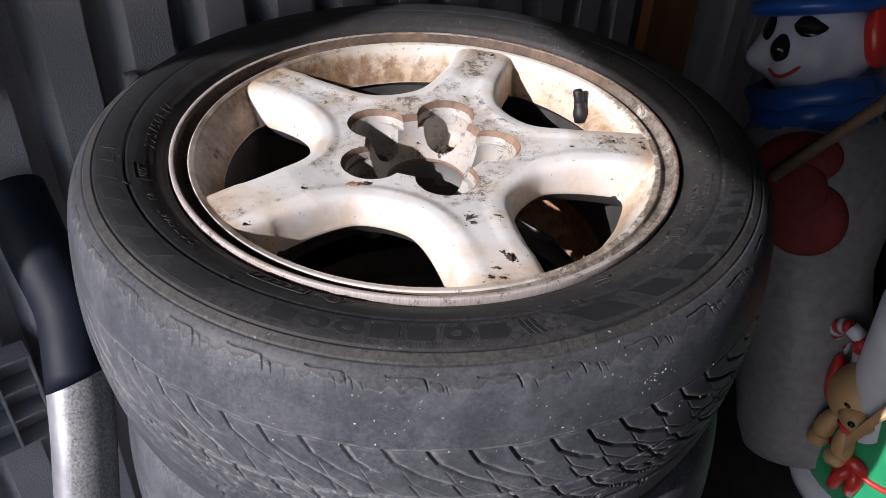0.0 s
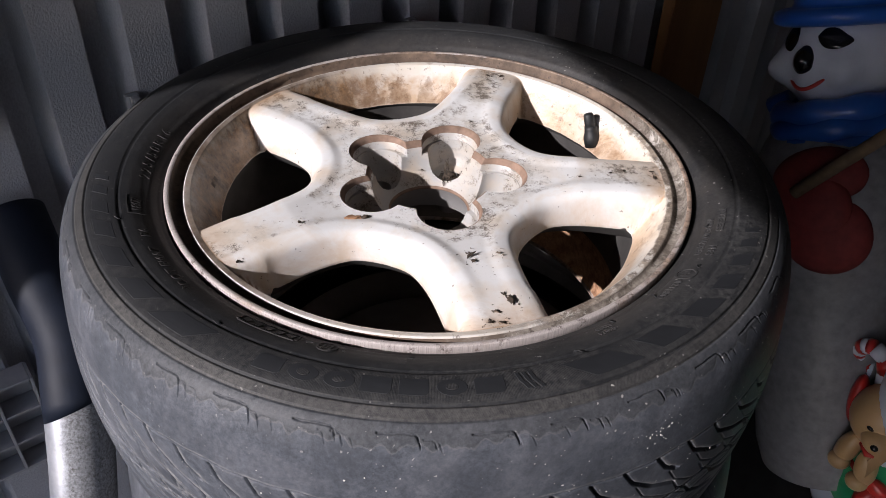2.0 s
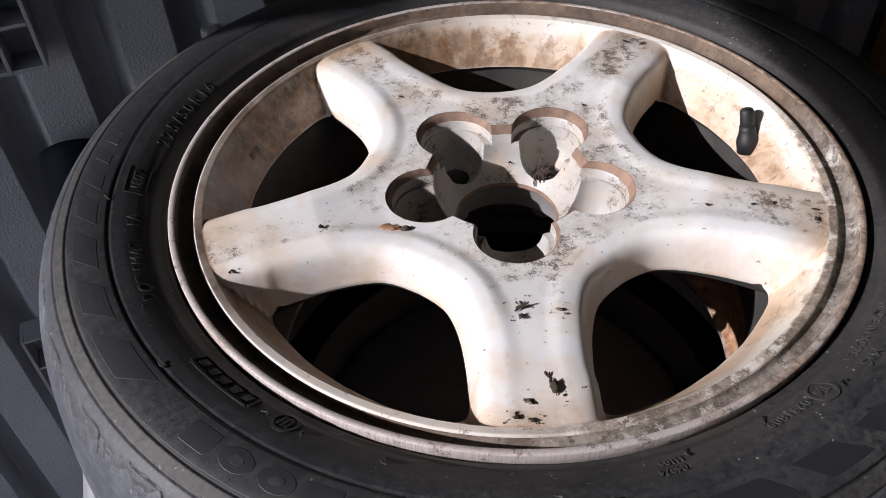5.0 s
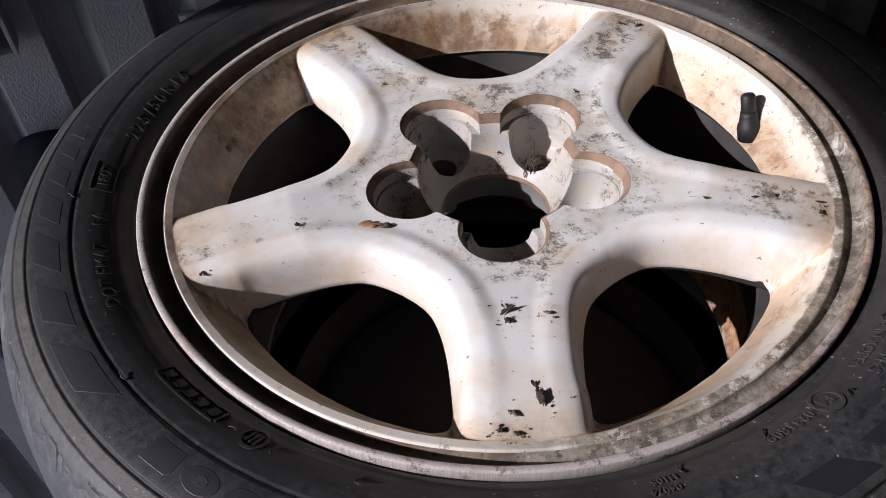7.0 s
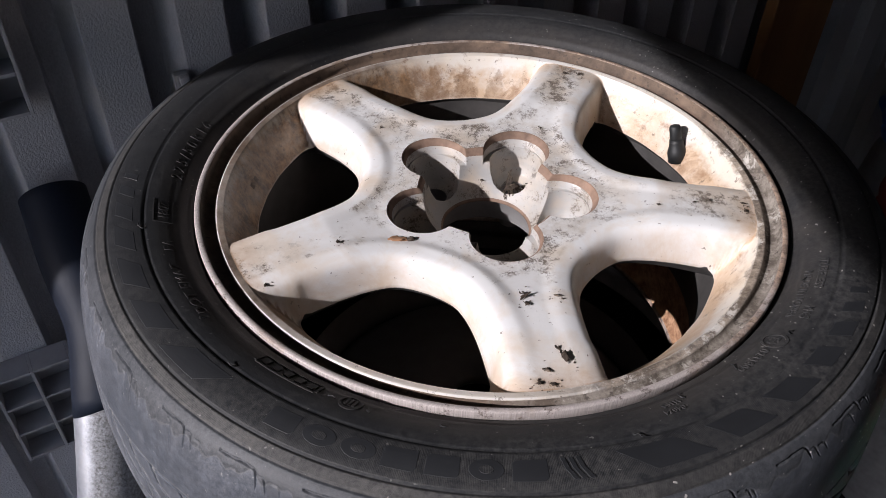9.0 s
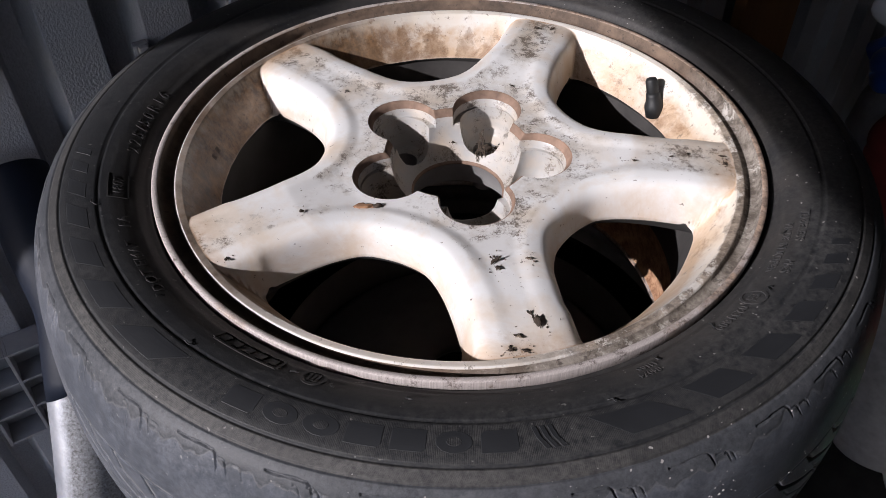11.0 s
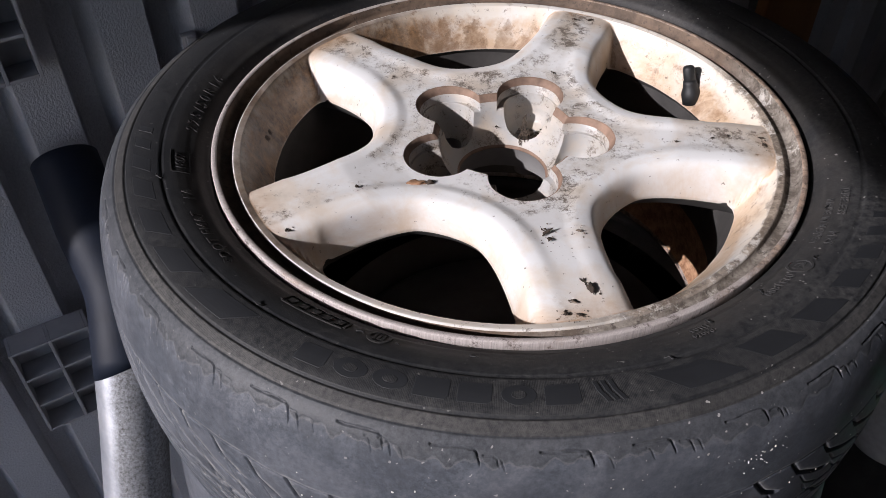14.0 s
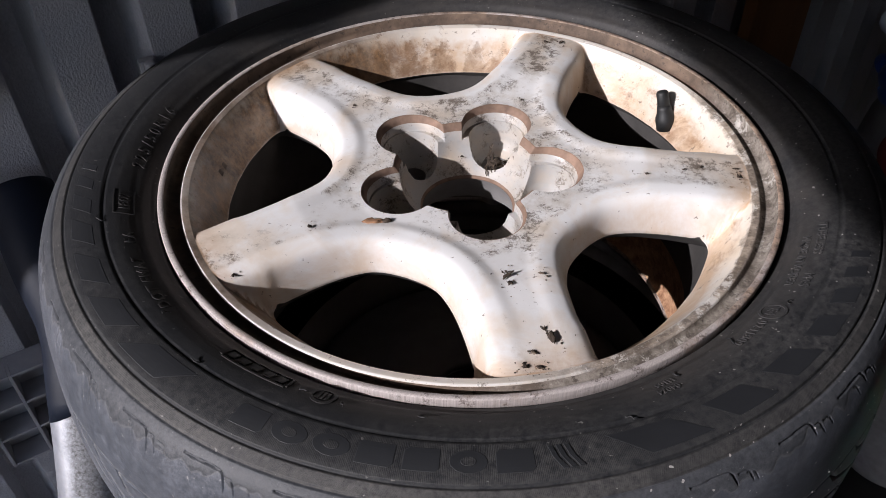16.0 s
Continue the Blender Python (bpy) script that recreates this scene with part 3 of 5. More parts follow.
def ribbed_wall(name, s0, s1, height, mat, deep=0.036, thick=0.03):
    """Trapezoid ribs: flat, steep side, trough, slanted side. It runs along x and faces -y."""
    steps = ((0.0, 0.0), (0.046, 0.0), (0.050, deep), (0.0735, deep), (RIB - 0.0003, 0.001))
    line = []
    k0, k1 = math.floor((s0 - 0.036) / RIB), math.ceil((s1 - 0.036) / RIB)
    for k in range(k0, k1):
        line += [(0.036 + k * RIB + a, b) for a, b in steps]
    line = [(max(s0, min(s1, x)), y) for x, y in line]
    line = [q for i, q in enumerate(line) if i == 0 or q[0] > line[i - 1][0] + 1e-5]
    verts, faces = [], []
    n = len(line)
    for z in (0.0, height):
        verts += [(x, y, z) for x, y in line] + [(x, deep + thick, z) for x, y in line]
    for i in range(n - 1):
        faces += [(i, i + 1, 2 * n + i + 1, 2 * n + i), (n + i + 1, n + i, 3 * n + i, 3 * n + i + 1), (i + 1, i, n + i, n + i + 1), (2 * n + i, 2 * n + i + 1, 3 * n + i + 1, 3 * n + i)]
    faces += [(0, 2 * n, 3 * n, n), (n - 1, 2 * n - 1, 4 * n - 1, 3 * n - 1)]
    ob = new(name, mesh_of(name, verts, faces, mat, smooth=False))
    mod = ob.modifiers.new("soft_edges", "BEVEL")
    mod.width, mod.segments, mod.limit_method, mod.angle_limit = 0.003, 3, "ANGLE", radians(30)
    return ob


wall_left = ribbed_wall("wall_west", FRONT, BACK + 0.04, TOP, PLASTIC)
wall_left.matrix_world = Matrix.Translation(spot(0, WALL)) @ Matrix.Rotation(A, 4, "Z")
tagged(wall_left, "grey textured plastic shed wall with upright ribs", "wall", kind="structure")
# back and right walls are unseen; distance and dark tone tune the light
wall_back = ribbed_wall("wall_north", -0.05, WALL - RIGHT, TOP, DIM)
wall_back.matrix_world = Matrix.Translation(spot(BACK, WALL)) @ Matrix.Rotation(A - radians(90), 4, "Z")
tagged(wall_back, "unseen ribbed back wall, dark to cut bounced light", "wall", kind="structure")
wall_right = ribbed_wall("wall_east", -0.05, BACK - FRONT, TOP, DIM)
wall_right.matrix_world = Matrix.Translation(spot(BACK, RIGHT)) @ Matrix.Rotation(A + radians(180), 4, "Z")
tagged(wall_right, "unseen ribbed right wall, dark to cut bounced light", "wall", kind="structure")
turned = Matrix.Rotation(A, 4, "Z")
JAMB, HEADER, SKEW = 0.212, 1.66, 116.0


def wall_piece(name, s, n0, n1, z0, z1, label):
    ob = box(name, (0.04, abs(n1 - n0), z1 - z0), Matrix.Translation(spot(s, (n0 + n1) / 2, (z0 + z1) / 2)) @ turned, PLASTIC, 0.003)
    return tagged(ob, label, "wall", kind="structure")


wall_piece("wall_south_jamb", FRONT - 0.023, WALL + 0.05, JAMB, 0, TOP, "plain grey plastic jamb beside the shed opening")
# unseen header, turned askew to the ribbed wall so its lower edge throws the slanting shade over the stack
reach = (HEADER - LIP) / math.tan(SUN_UP)
middle = Vector((0.245, 0.030, 0)) - Vector((math.cos(SUN_TO), math.sin(SUN_TO), 0)) * reach
across = Vector((math.cos(radians(SKEW)), math.sin(radians(SKEW)), 0))
header = box("wall_south_header", (3.1, 0.03, TOP - HEADER), Matrix.Translation(middle - across * 1.08 + Vector((0, 0, (TOP + HEADER) / 2))) @ Matrix.Rotation(radians(SKEW), 4, "Z"), PLASTIC, 0.002)
tagged(header, "unseen grey header, placed to throw the slanting shade", "wall", kind="structure")
# unseen jamb, placed to limit the sky light that reaches the back right
wall_piece("wall_south_far_jamb", FRONT - 0.023, -1.55, RIGHT - 0.05, 0, TOP, "unseen far jamb, added to narrow the light let in")
ceiling = box("ceiling", (BACK - FRONT + 0.8, WALL - RIGHT + 0.2, 0.04), Matrix.Translation(spot((BACK + FRONT) / 2 - 0.3, (WALL + RIGHT) / 2, TOP + 0.022)) @ turned, PLASTIC)
tagged(ceiling, "plain grey plastic shed roof", "ceiling", kind="structure")
floor = box("floor", (BACK - FRONT + 0.1, WALL - RIGHT + 0.1, 0.05), Matrix.Translation(spot((BACK + FRONT) / 2, (WALL + RIGHT) / 2, -0.025)) @ turned, FLOOR)
tagged(floor, "dark dusty shed floor", "floor", kind="structure")
bm = bmesh.new()
bmesh.ops.create_grid(bm, x_segments=8, y_segments=8, size=400)
ground = new("ground", finish(bm, "ground", GROUND))
ground.location.z = -0.06
tagged(ground, "unseen ground outside the shed, toned for bounced light", "ground", kind="structure")


# ---- wheels ----
def top_height(r):
    """The spoke face's height against the lip."""
    return np.interp(r, (0.05, 0.09, 0.13, 0.17, 0.195, 0.1985, 0.2005), (-0.0078, -0.0076, -0.0038, -0.0045, -0.0060, -0.0062, -0.0064))


def flower(a):
    """Edge of the hub recess at the angle a from the nearest bolt: five round pockets and a middle ring."""
    a = abs((a + math.pi / 5) % (2 * math.pi / 5) - math.pi / 5)
    s = 0.027**2 - (0.0575 * math.sin(a)) ** 2
    return max(0.0550, 0.0575 * math.cos(a) + math.sqrt(s)) if s > 0 else 0.0550


HALF_WINDOW = ((0.1050, 0.0), (0.1066, 6.3), (0.1106, 11.4), (0.1178, 15.3), (0.129, 18.7), (0.142, 21.1), (0.155, 22.7), (0.166, 23.7), (0.1738, 23.9), (0.1780, 22.4), (0.1793, 18.7), (0.1795, 9.0), (0.1795, 0.0))
EDGE = -0.040


def edge_height(r):
    """The window edge rises towards the hub."""
    return float(np.interp(r, (0.112, 0.150, 0.170, 0.1795), (-0.0315, -0.0355, -0.0380, EDGE)))


def foot_line():
    """Where the flanks end: the window's inner and side edge in its sector, carried on outwards to the ring."""
    q = curve_through([(r * math.cos(radians(a)), r * math.sin(radians(a))) for r, a in HALF_WINDOW[:9]], 10)
    fifth = radians(36)
    side = np.array((math.cos(fifth), math.sin(fifth)))
    q = np.vstack([q, q[-1] + side * np.linspace(0.002, 0.036, 18)[:, None]])
    return np.vstack([q[:0:-1] * (1, -1), q])


FOOT = foot_line()
FOOT_SIDE = 0.1738 * math.sin(radians(36 - 23.9))
FLANK = np.linspace(0.024, 0.0, 97)            # the way from the flank's foot, from the top downwards
FALL = np.cumsum(np.interp(FLANK[::-1], (0, 0.003, 0.0045, 0.006, 0.009, 0.012, 0.018, 0.024), (4.9, 3.9, 2.3, 1.35, 0.60, 0.24, 0.10, 0.0))[::-1] * 0.00025)
SHOULDER_FALL = float(np.interp(0.006, FLANK[::-1], FALL[::-1]))


def flank_drop(d, depth):
    """How far the flank lies under the spoke's top at the way d from its foot: a soft shoulder, then steep."""
    f = float(np.interp(d, FLANK[::-1], FALL[::-1]))
    if f > SHOULDER_FALL:
        f = SHOULDER_FALL + (f - SHOULDER_FALL) * (depth - SHOULDER_FALL) / (FALL[-1] - SHOULDER_FALL)
    return f


def foot_way(x, y):
    """The way from a place in the sector to the flank's foot."""
    a, ab = FOOT[:-1], FOOT[1:] - FOOT[:-1]
    p = np.array((x, y)) - a
    u = np.clip((p * ab).sum(1) / (ab * ab).sum(1), 0, 1)
    return float(np.min(np.linalg.norm(p - ab * u[:, None], axis=1)))


def dish(d, r):
    """The spoke's middle lies a little under its shoulders, most so near the hub."""
    u = min(1.0, max(0.0, (d - 0.019) / 0.011))
    return float(np.interp(r, (0.085, 0.105, 0.150, 0.185), (0.0018, 0.0017, 0.0008, 0.0003))) * u * u * (3 - 2 * u)


def face_height(x, y):
    """The spoke face's height against the lip, anywhere on the wheel."""
    r = math.hypot(x, y)
    a = (math.degrees(math.atan2(y, x)) - TURN) % 72 - 36
    d = foot_way(r * math.cos(radians(a)), r * math.sin(radians(a)))
    top = float(top_height(r))
    return top - flank_drop(d, top - edge_height(r)) - dish(d, r)


MID = 0.146


def window_outline():
    """The window's outline round its middle, as sorted angles and distances."""
    q = curve_through([(r * math.cos(radians(a)), r * math.sin(radians(a))) for r, a in HALF_WINDOW], 12)
    q[:, 0] -= MID
    ang, dist = np.arctan2(q[:, 1], q[:, 0]), np.hypot(q[:, 0], q[:, 1])
    order = np.argsort(ang)
    return ang[order], dist[order]


def spoke_face_mesh(mats):
    """Five spokes round five windows, as rings between each window's edge and its sector's bounds."""
    wang, wdist = window_outline()
    fifth = math.pi / 5
    tip = (0.2005 * math.cos(fifth) - MID, 0.2005 * math.sin(fifth))
    root = (flower(0.0) * math.cos(fifth) - MID, flower(0.0) * math.sin(fifth))
    half = sorted({*np.linspace(0, math.pi, 141).tolist(), math.atan2(tip[1], tip[0]), math.atan2(root[1], root[0])})
    rays = half + [-a for a in reversed(half[1:-1])]
    verts, faces, index, shares = [], [], [], []
    rings = 34

    def height(x, y, d):
        """Spoke and cone heights at a place in the sector; d: the way from the window's edge."""
        r = math.hypot(x, y)
        top, low = float(top_height(r)), edge_height(r)
        away = foot_way(x, y)
        outside = r > 0.172 and r * math.sin(fifth - abs(math.atan2(y, x))) > FOOT_SIDE
        z = low if outside else top - flank_drop(away, top - low) - dish(away, r)
        film = 0.0 if outside else min(1.0, max(0.0, (away - 0.0165) / 0.006)) - max(0.0, 1 - away / 0.012)
        if r < 0.172:
            return z, 0.0, film
        cone = EDGE + (r - 0.1795) / 0.0210 * (-0.0064 - EDGE)
        soft = 0.004 * min(1.0, d / 0.007) * min(1.0, (0.2006 - r) / 0.006) + 1e-6
        h = max(0.0, soft - abs(cone - z)) / soft
        return max(z, cone) + h * h * soft * 0.25, min(1.0, max(0.0, 0.5 + (cone - z) / 0.006)), film

    for w in range(5):
        spin = radians(TURN + 36 + 72 * w)
        start = len(verts)
        stained = []
        for ps in rays:
            d0 = float(np.interp(abs(ps), wang, wdist))
            c, s = math.cos(ps), math.sin(abs(ps))
            lo, hi = d0, 0.2
            for _ in range(40):
                mid = (lo + hi) / 2
                x, y = MID + mid * c, mid * s
                r, a = math.hypot(x, y), math.atan2(y, x)
                inside = r < 0.2005 and a < fifth and r > flower(fifth - a) and x > 0
                lo, hi = (mid, hi) if inside else (lo, mid)
            d1 = lo
            for k in range(rings + 1):
                d = d0 + (d1 - d0) * (k / rings) ** 1.2
                x, y = MID + d * c, math.copysign(d * s, ps)
                z, on_cone, film = height(x, y, d - d0)
                r, a = math.hypot(x, y), math.atan2(y, x) + spin
                stained.append((on_cone, film))
                verts.append((r * math.cos(a), r * math.sin(a), z + BASE))
            # the undercut behind the window's edge, in the barrel's shade-dark colour
            for drop, back in ((0.0015, 0.0012), (0.006, 0.004), (0.016, 0.014)):
                d = d0 + back
                x, y = MID + d * c, math.copysign(d * s, ps)
                r, a = math.hypot(x, y), math.atan2(y, x) + spin
                stained.append((0.0, 0.0))
                verts.append((r * math.cos(a), r * math.sin(a), edge_height(math.hypot(MID + d0 * c, d0 * s)) - drop + BASE))
        cols = rings + 4
        n = len(rays)
        for i in range(n):
            j = (i + 1) % n
            for k in range(rings):
                faces.append((start + i * cols + k, start + i * cols + k + 1, start + j * cols + k + 1, start + j * cols + k))
                index.append(0)
            for a, b in ((0, rings + 1), (rings + 1, rings + 2), (rings + 2, rings + 3)):
                faces.append((start + i * cols + a, start + j * cols + a, start + j * cols + b, start + i * cols + b))
                index.append(1)
        shares += stained
    bm = bmesh.new()
    cone_layer, film_layer = bm.verts.layers.float.new("cone"), bm.verts.layers.float.new("film")
    cone_layer, film_layer = bm.verts.layers.float["cone"], bm.verts.layers.float["film"]
    bv = [bm.verts.new(v) for v in verts]
    for v, share in zip(bv, shares):
        v[cone_layer], v[film_layer] = share
    for f, i in zip(faces, index):
        q = bm.faces.new([bv[j] for j in f])
        q.material_index, q.smooth = i, True
    bmesh.ops.remove_doubles(bm, verts=bm.verts, dist=0.00004)
    bmesh.ops.recalc_face_normals(bm, faces=bm.faces)
    return finish(bm, "spoke_face", mats, True)


def recess_mesh():
    """The wall of the flower-shaped hub recess: a brown rim, a step and the wall below it."""
    t = np.linspace(0, 2 * np.pi, 720, endpoint=False)
    r = np.array([flower(a - radians(TURN)) for a in t])
    steps = ((-0.0008, -0.0096), (0.0012, -0.0102), (0.0036, -0.0140), (0.0040, -0.0152), (0.0048, -0.0156), (0.0056, -0.030), (0.0067, -0.0535))
    pts = np.stack([np.stack([(r - o) * np.cos(t), (r - o) * np.sin(t), np.full_like(t, z + BASE)], -1) for o, z in steps], 1)
    return grid_mesh("hub_recess", pts, [OXIDE, POCKET], np.array([[0, 0, 0, 1, 1, 1]]), smooth=True)


BOLTS, BORE = 0.0575, 0.0360


def hub_height(r):
    """The hub face: a bowl from the bore's rim up to the recess wall."""
    return float(np.interp(r, (0.0360, 0.0372, 0.0455, 0.0485, 0.0500, 0.0515), (-0.0478, -0.0466, -0.0375, -0.0300, -0.0225, -0.0100)))


def pocket_height(d):
    """A bolt pocket round its axis: the hole, a seat and a flaring wall."""
    return float(np.interp(d, (0.0098, 0.0104, 0.0125, 0.0160, 0.0190, 0.0203, 0.0212), (-0.0560, -0.0500, -0.0484, -0.0455, -0.0385, -0.0300, -0.0220)))


def hub_floor_mesh():
    """The hub face round the centre bore, cut by five flaring pockets with their bolt holes."""
    verts, faces, index = [], [], []
    fifth = math.pi / 5

    def inside(x, y):
        r, a = math.hypot(x, y), math.atan2(y, x)
        return BORE < r < flower(a) - 0.0050 and abs(a) < fifth

    corners = [math.atan2(r * math.sin(fifth), r * math.cos(fifth) - BOLTS) for r in (BORE, flower(fifth) - 0.0050)]
    rays = sorted({*np.linspace(-math.pi, math.pi, 145)[:-1].tolist(), *corners, *(-c for c in corners)})
    levels = [0.0092, 0.0098, 0.0104, 0.0112, 0.0125, *np.linspace(0.0132, 0.0212, 18)]
    more = 8
    wide = len(levels) + more
    for w in range(5):
        spin, start = radians(TURN + 72 * w), len(verts)
        for ps in rays:
            c, s = math.cos(ps), math.sin(ps)
            lo, hi = 0.0080, 0.08
            for _ in range(40):
                mid = (lo + hi) / 2
                lo, hi = (mid, hi) if inside(BOLTS + mid * c, mid * s) else (lo, mid)
            row = [min(d, lo) for d in levels] + [levels[-1] + (lo - levels[-1]) * (i + 1) / more if lo > levels[-1] else lo for i in range(more)]
            for d in row:
                x, y = BOLTS + d * c, d * s
                r, a = math.hypot(x, y), math.atan2(y, x) + spin
                z = min(hub_height(r), pocket_height(d) if d > 0.0095 else -0.085)
                verts.append((r * math.cos(a), r * math.sin(a), z + BASE))
        n = len(rays)
        for i in range(n):
            j = (i + 1) % n
            for k in range(wide - 1):
                faces.append((start + i * wide + k, start + j * wide + k, start + j * wide + k + 1, start + i * wide + k + 1))
                index.append(1 if k < 2 else 0)
    bm = bmesh.new()
    bv = [bm.verts.new(v) for v in verts]
    for f, i in zip(faces, index):
        bm.faces.new([bv[j] for j in f]).material_index = i
    bmesh.ops.remove_doubles(bm, verts=bm.verts, dist=0.00006)
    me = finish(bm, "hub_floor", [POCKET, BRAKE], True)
    me.set_sharp_from_angle(angle=radians(38))
    return me


def z_up(profile):
    return [(r, z + BASE) for r, z in profile]


RIM_PROFILE = ((0.2060, -0.030), (0.2190, -0.016), (0.2200, -0.006), (0.2200, -0.0008), (0.2196, -0.0001), (0.2182, 0.0), (0.2165, 0.0), (0.2159, -0.0006), (0.2150, -0.0060), (0.2135, -0.0090), (0.2090, -0.0098), (0.2070, -0.0092), (0.2060, -0.0068), (0.2053, -0.0057), (0.2044, -0.0057), (0.2030, -0.0060), (0.2003, -0.0065))
BARREL_PROFILE = ((0.1822, -0.0425), (0.1796, -0.062), (0.1745, -0.074), (0.1740, -0.112), (0.1790, -0.132), (0.1815, -0.150), (0.1822, -0.184), (0.1790, -0.1875), (0.1782, -0.189), (0.1782, -0.192), (0.1900, -0.198), (0.2010, -0.203), (0.1930, -0.203))


def tyre_profile(step):
    """The outer skin from the upper bead over sidewall, shoulder and tread to the lower bead; even steps of arc."""
    upper = [(0.2192, -0.016), (0.2209, -0.0070), (0.2222, -0.0046), (0.2250, -0.0038), (0.2275, -0.0014), (0.2302, 0.0018), (0.2345, 0.0040), (0.2380, 0.0060), (0.2450, 0.0088), (0.2560, 0.0108), (0.2640, 0.0112), (0.2720, 0.0104), (0.2775, 0.0088), (0.2830, 0.0060), (0.2885, 0.0026), (0.2935, -0.0026), (0.2980, -0.0100), (0.3014, -0.0190), (0.3047, -0.0340), (0.3075, -0.0550), (0.3097, -0.0780), (0.3105, -0.100)]
    lower = [(r, -0.2 - z) for r, z in reversed(upper[:-1])]
    p = curve_through(upper + lower, 14)
    arc = np.r_[0, np.cumsum(np.linalg.norm(np.diff(p, axis=0), axis=1))]
    if step < 0.002:
        # fine steps over shoulder and upper tread, coarse ones out of sight
        pace = np.interp(arc, (0, 0.052, 0.060, 0.085, 0.095, 0.210, 0.235, arc[-1]), (0.0013, 0.0013, 0.0005, 0.0005, 0.0008, 0.0008, 0.004, 0.005))
        count = np.r_[0, np.cumsum(np.diff(arc) / ((pace[1:] + pace[:-1]) / 2))]
        u = np.interp(np.arange(0, count[-1]), count, arc)
    else:
        u = np.linspace(0, arc[-1], int(arc[-1] / step))
    return np.stack([np.interp(u, arc, p[:, 0]), np.interp(u, arc, p[:, 1])], 1), u


def dent(d, width, depth):
    """A groove's depth at the distance d from its middle line."""
    return depth * np.clip(1.6 - 1.6 * np.abs(d) / width, 0, 1)


def tyre_mesh(name, n, step, fine):
    p, arc = tyre_profile(step)
    rng = np.random.RandomState(7)
    tang = np.gradient(p, axis=0)
    tang /= np.linalg.norm(tang, axis=1)[:, None]
    normal = np.stack([-tang[:, 1], tang[:, 0]], 1)
    if normal[len(p) // 2, 0] < 0:
        normal = -normal
    if fine:
        front, back = radians(-195), radians(15)
        t = np.r_[np.linspace(front, back, int(n * 0.76), endpoint=False), np.linspace(back, front + 2 * np.pi, n - int(n * 0.76), endpoint=False)]
    else:
        t = np.linspace(0, 2 * np.pi, n, endpoint=False)
    r, z = p[:, 0][None, :], p[:, 1][None, :]
    th = t[:, None]
    cut = np.zeros((n, len(p)))
    top = z > -0.02
    for ring, width, depth in ((0.2525, 0.0011, 0.0012), (0.2540, 0.0008, -0.0004), (0.2778, 0.0012, 0.0013), (0.2858, 0.0010, 0.0008), (0.2408, 0.0006, 0.0002)):
        cut += np.where(top, dent(r - ring, width, depth), 0)
    # tread: a ring line, hooked cuts that run out from it, and more cuts below
    wobble = 0.0010 * np.sin(7 * th) + 0.0007 * np.sin(23 * th + 1) + 0.0004 * np.sin(61 * th)
    wear = np.zeros_like(cut)

    def groove(d, width, depth, where=True, dust=1.0):
        nonlocal cut, wear
        cut = np.maximum(cut, np.where(where, dent(d, width, depth), 0))
        rim = np.clip(1 - np.abs(d - 1.7 * width) / (1.3 * width), 0, 1) * dust
        wear = np.maximum(wear, np.where(where, rim, 0))

    ring = z + 0.0515 + wobble
    groove(ring, 0.0010, 0.0007, dust=0.9)
    pitch = 2 * np.pi / 70
    for lead, lo, hi, width, depth in ((0.0, -0.097, -0.0515, 0.0015, 0.0040), (0.021, -0.150, -0.100, 0.0015, 0.0040), (0.055, -0.125, -0.083, 0.0009, 0.0022), (0.037, -0.135, -0.070, 0.0006, 0.0012)):
        far = np.interp(hi - z, (0, 0.012, 0.023, 0.033, 0.045, 0.09), (0, 0.024, 0.078, 0.145, 0.195, 0.36))
        run = th - lead - far + 0.010 * np.sin(5 * th) + wobble * 3
        d = ((run + pitch / 2) % pitch - pitch / 2) * 0.307
        slope = np.gradient(far.ravel(), z.ravel() + 1e-9 * np.arange(z.size))[None, :] * 0.307
        cell = np.floor((run + pitch / 2) / pitch)
        deep = 0.45 + 0.55 * (0.5 + 0.5 * np.sin(cell * 12.9898)) ** 0.7
        end = hi - (hi - lo) * (0.72 + 0.28 * np.sin(cell * 4.7))
        groove(d / np.sqrt(1 + slope**2), width, depth * deep, (z < hi) & (z > end))
    for level, width, depth in ((-0.098, 0.0014, 0.0032), (-0.1065, 0.0006, 0.0010), (-0.113, 0.0010, 0.0020), (-0.124, 0.0007, 0.0012), (-0.141, 0.0022, 0.0040)):
        groove(z - level - wobble, width, depth)
    shoulder = np.zeros_like(cut)
    if fine:
        # cracks where the shoulder rubber has feathered away: a long one along the turn that hooks down, and short ones after it
        i0 = int(np.argmin(np.abs(p[:, 1] + 0.0004) + 10 * (p[:, 0] < 0.28)))
        for n_crack in range(140):
            set_no, kind = divmod(n_crack, 4)
            a0 = radians(-133.0) + 2 * np.pi * (set_no + rng.uniform(-0.06, 0.06)) / 35
            left = max(0.0, -math.cos(a0 + radians(8)))
            length = rng.uniform(0.017, 0.024) if kind == 0 else (0.004, 0.0022, 0.0)[kind - 1] * rng.uniform(0.7, 1.3)
            a0 += (0.0, 0.084, 0.106, rng.uniform(0.01, 0.05))[kind]
            start = arc[i0] + (0.0, 0.0022, 0.0035, 0.003)[kind] + rng.uniform(-0.0008, 0.0008)
            hookl = rng.uniform(0.003, 0.006) * (1 + 2.2 * left) * (1.0, 0.8, 0.6, 0.9 + left)[kind]
            depth = rng.uniform(0.0016, 0.0024) * (0.8, 0.55, 0.4, 0.4)[kind]
            if kind == 3 and left < 0.3 and rng.uniform() < 0.7:
                continue
            du = ((th - a0 + np.pi) % (2 * np.pi) - np.pi) * 0.293
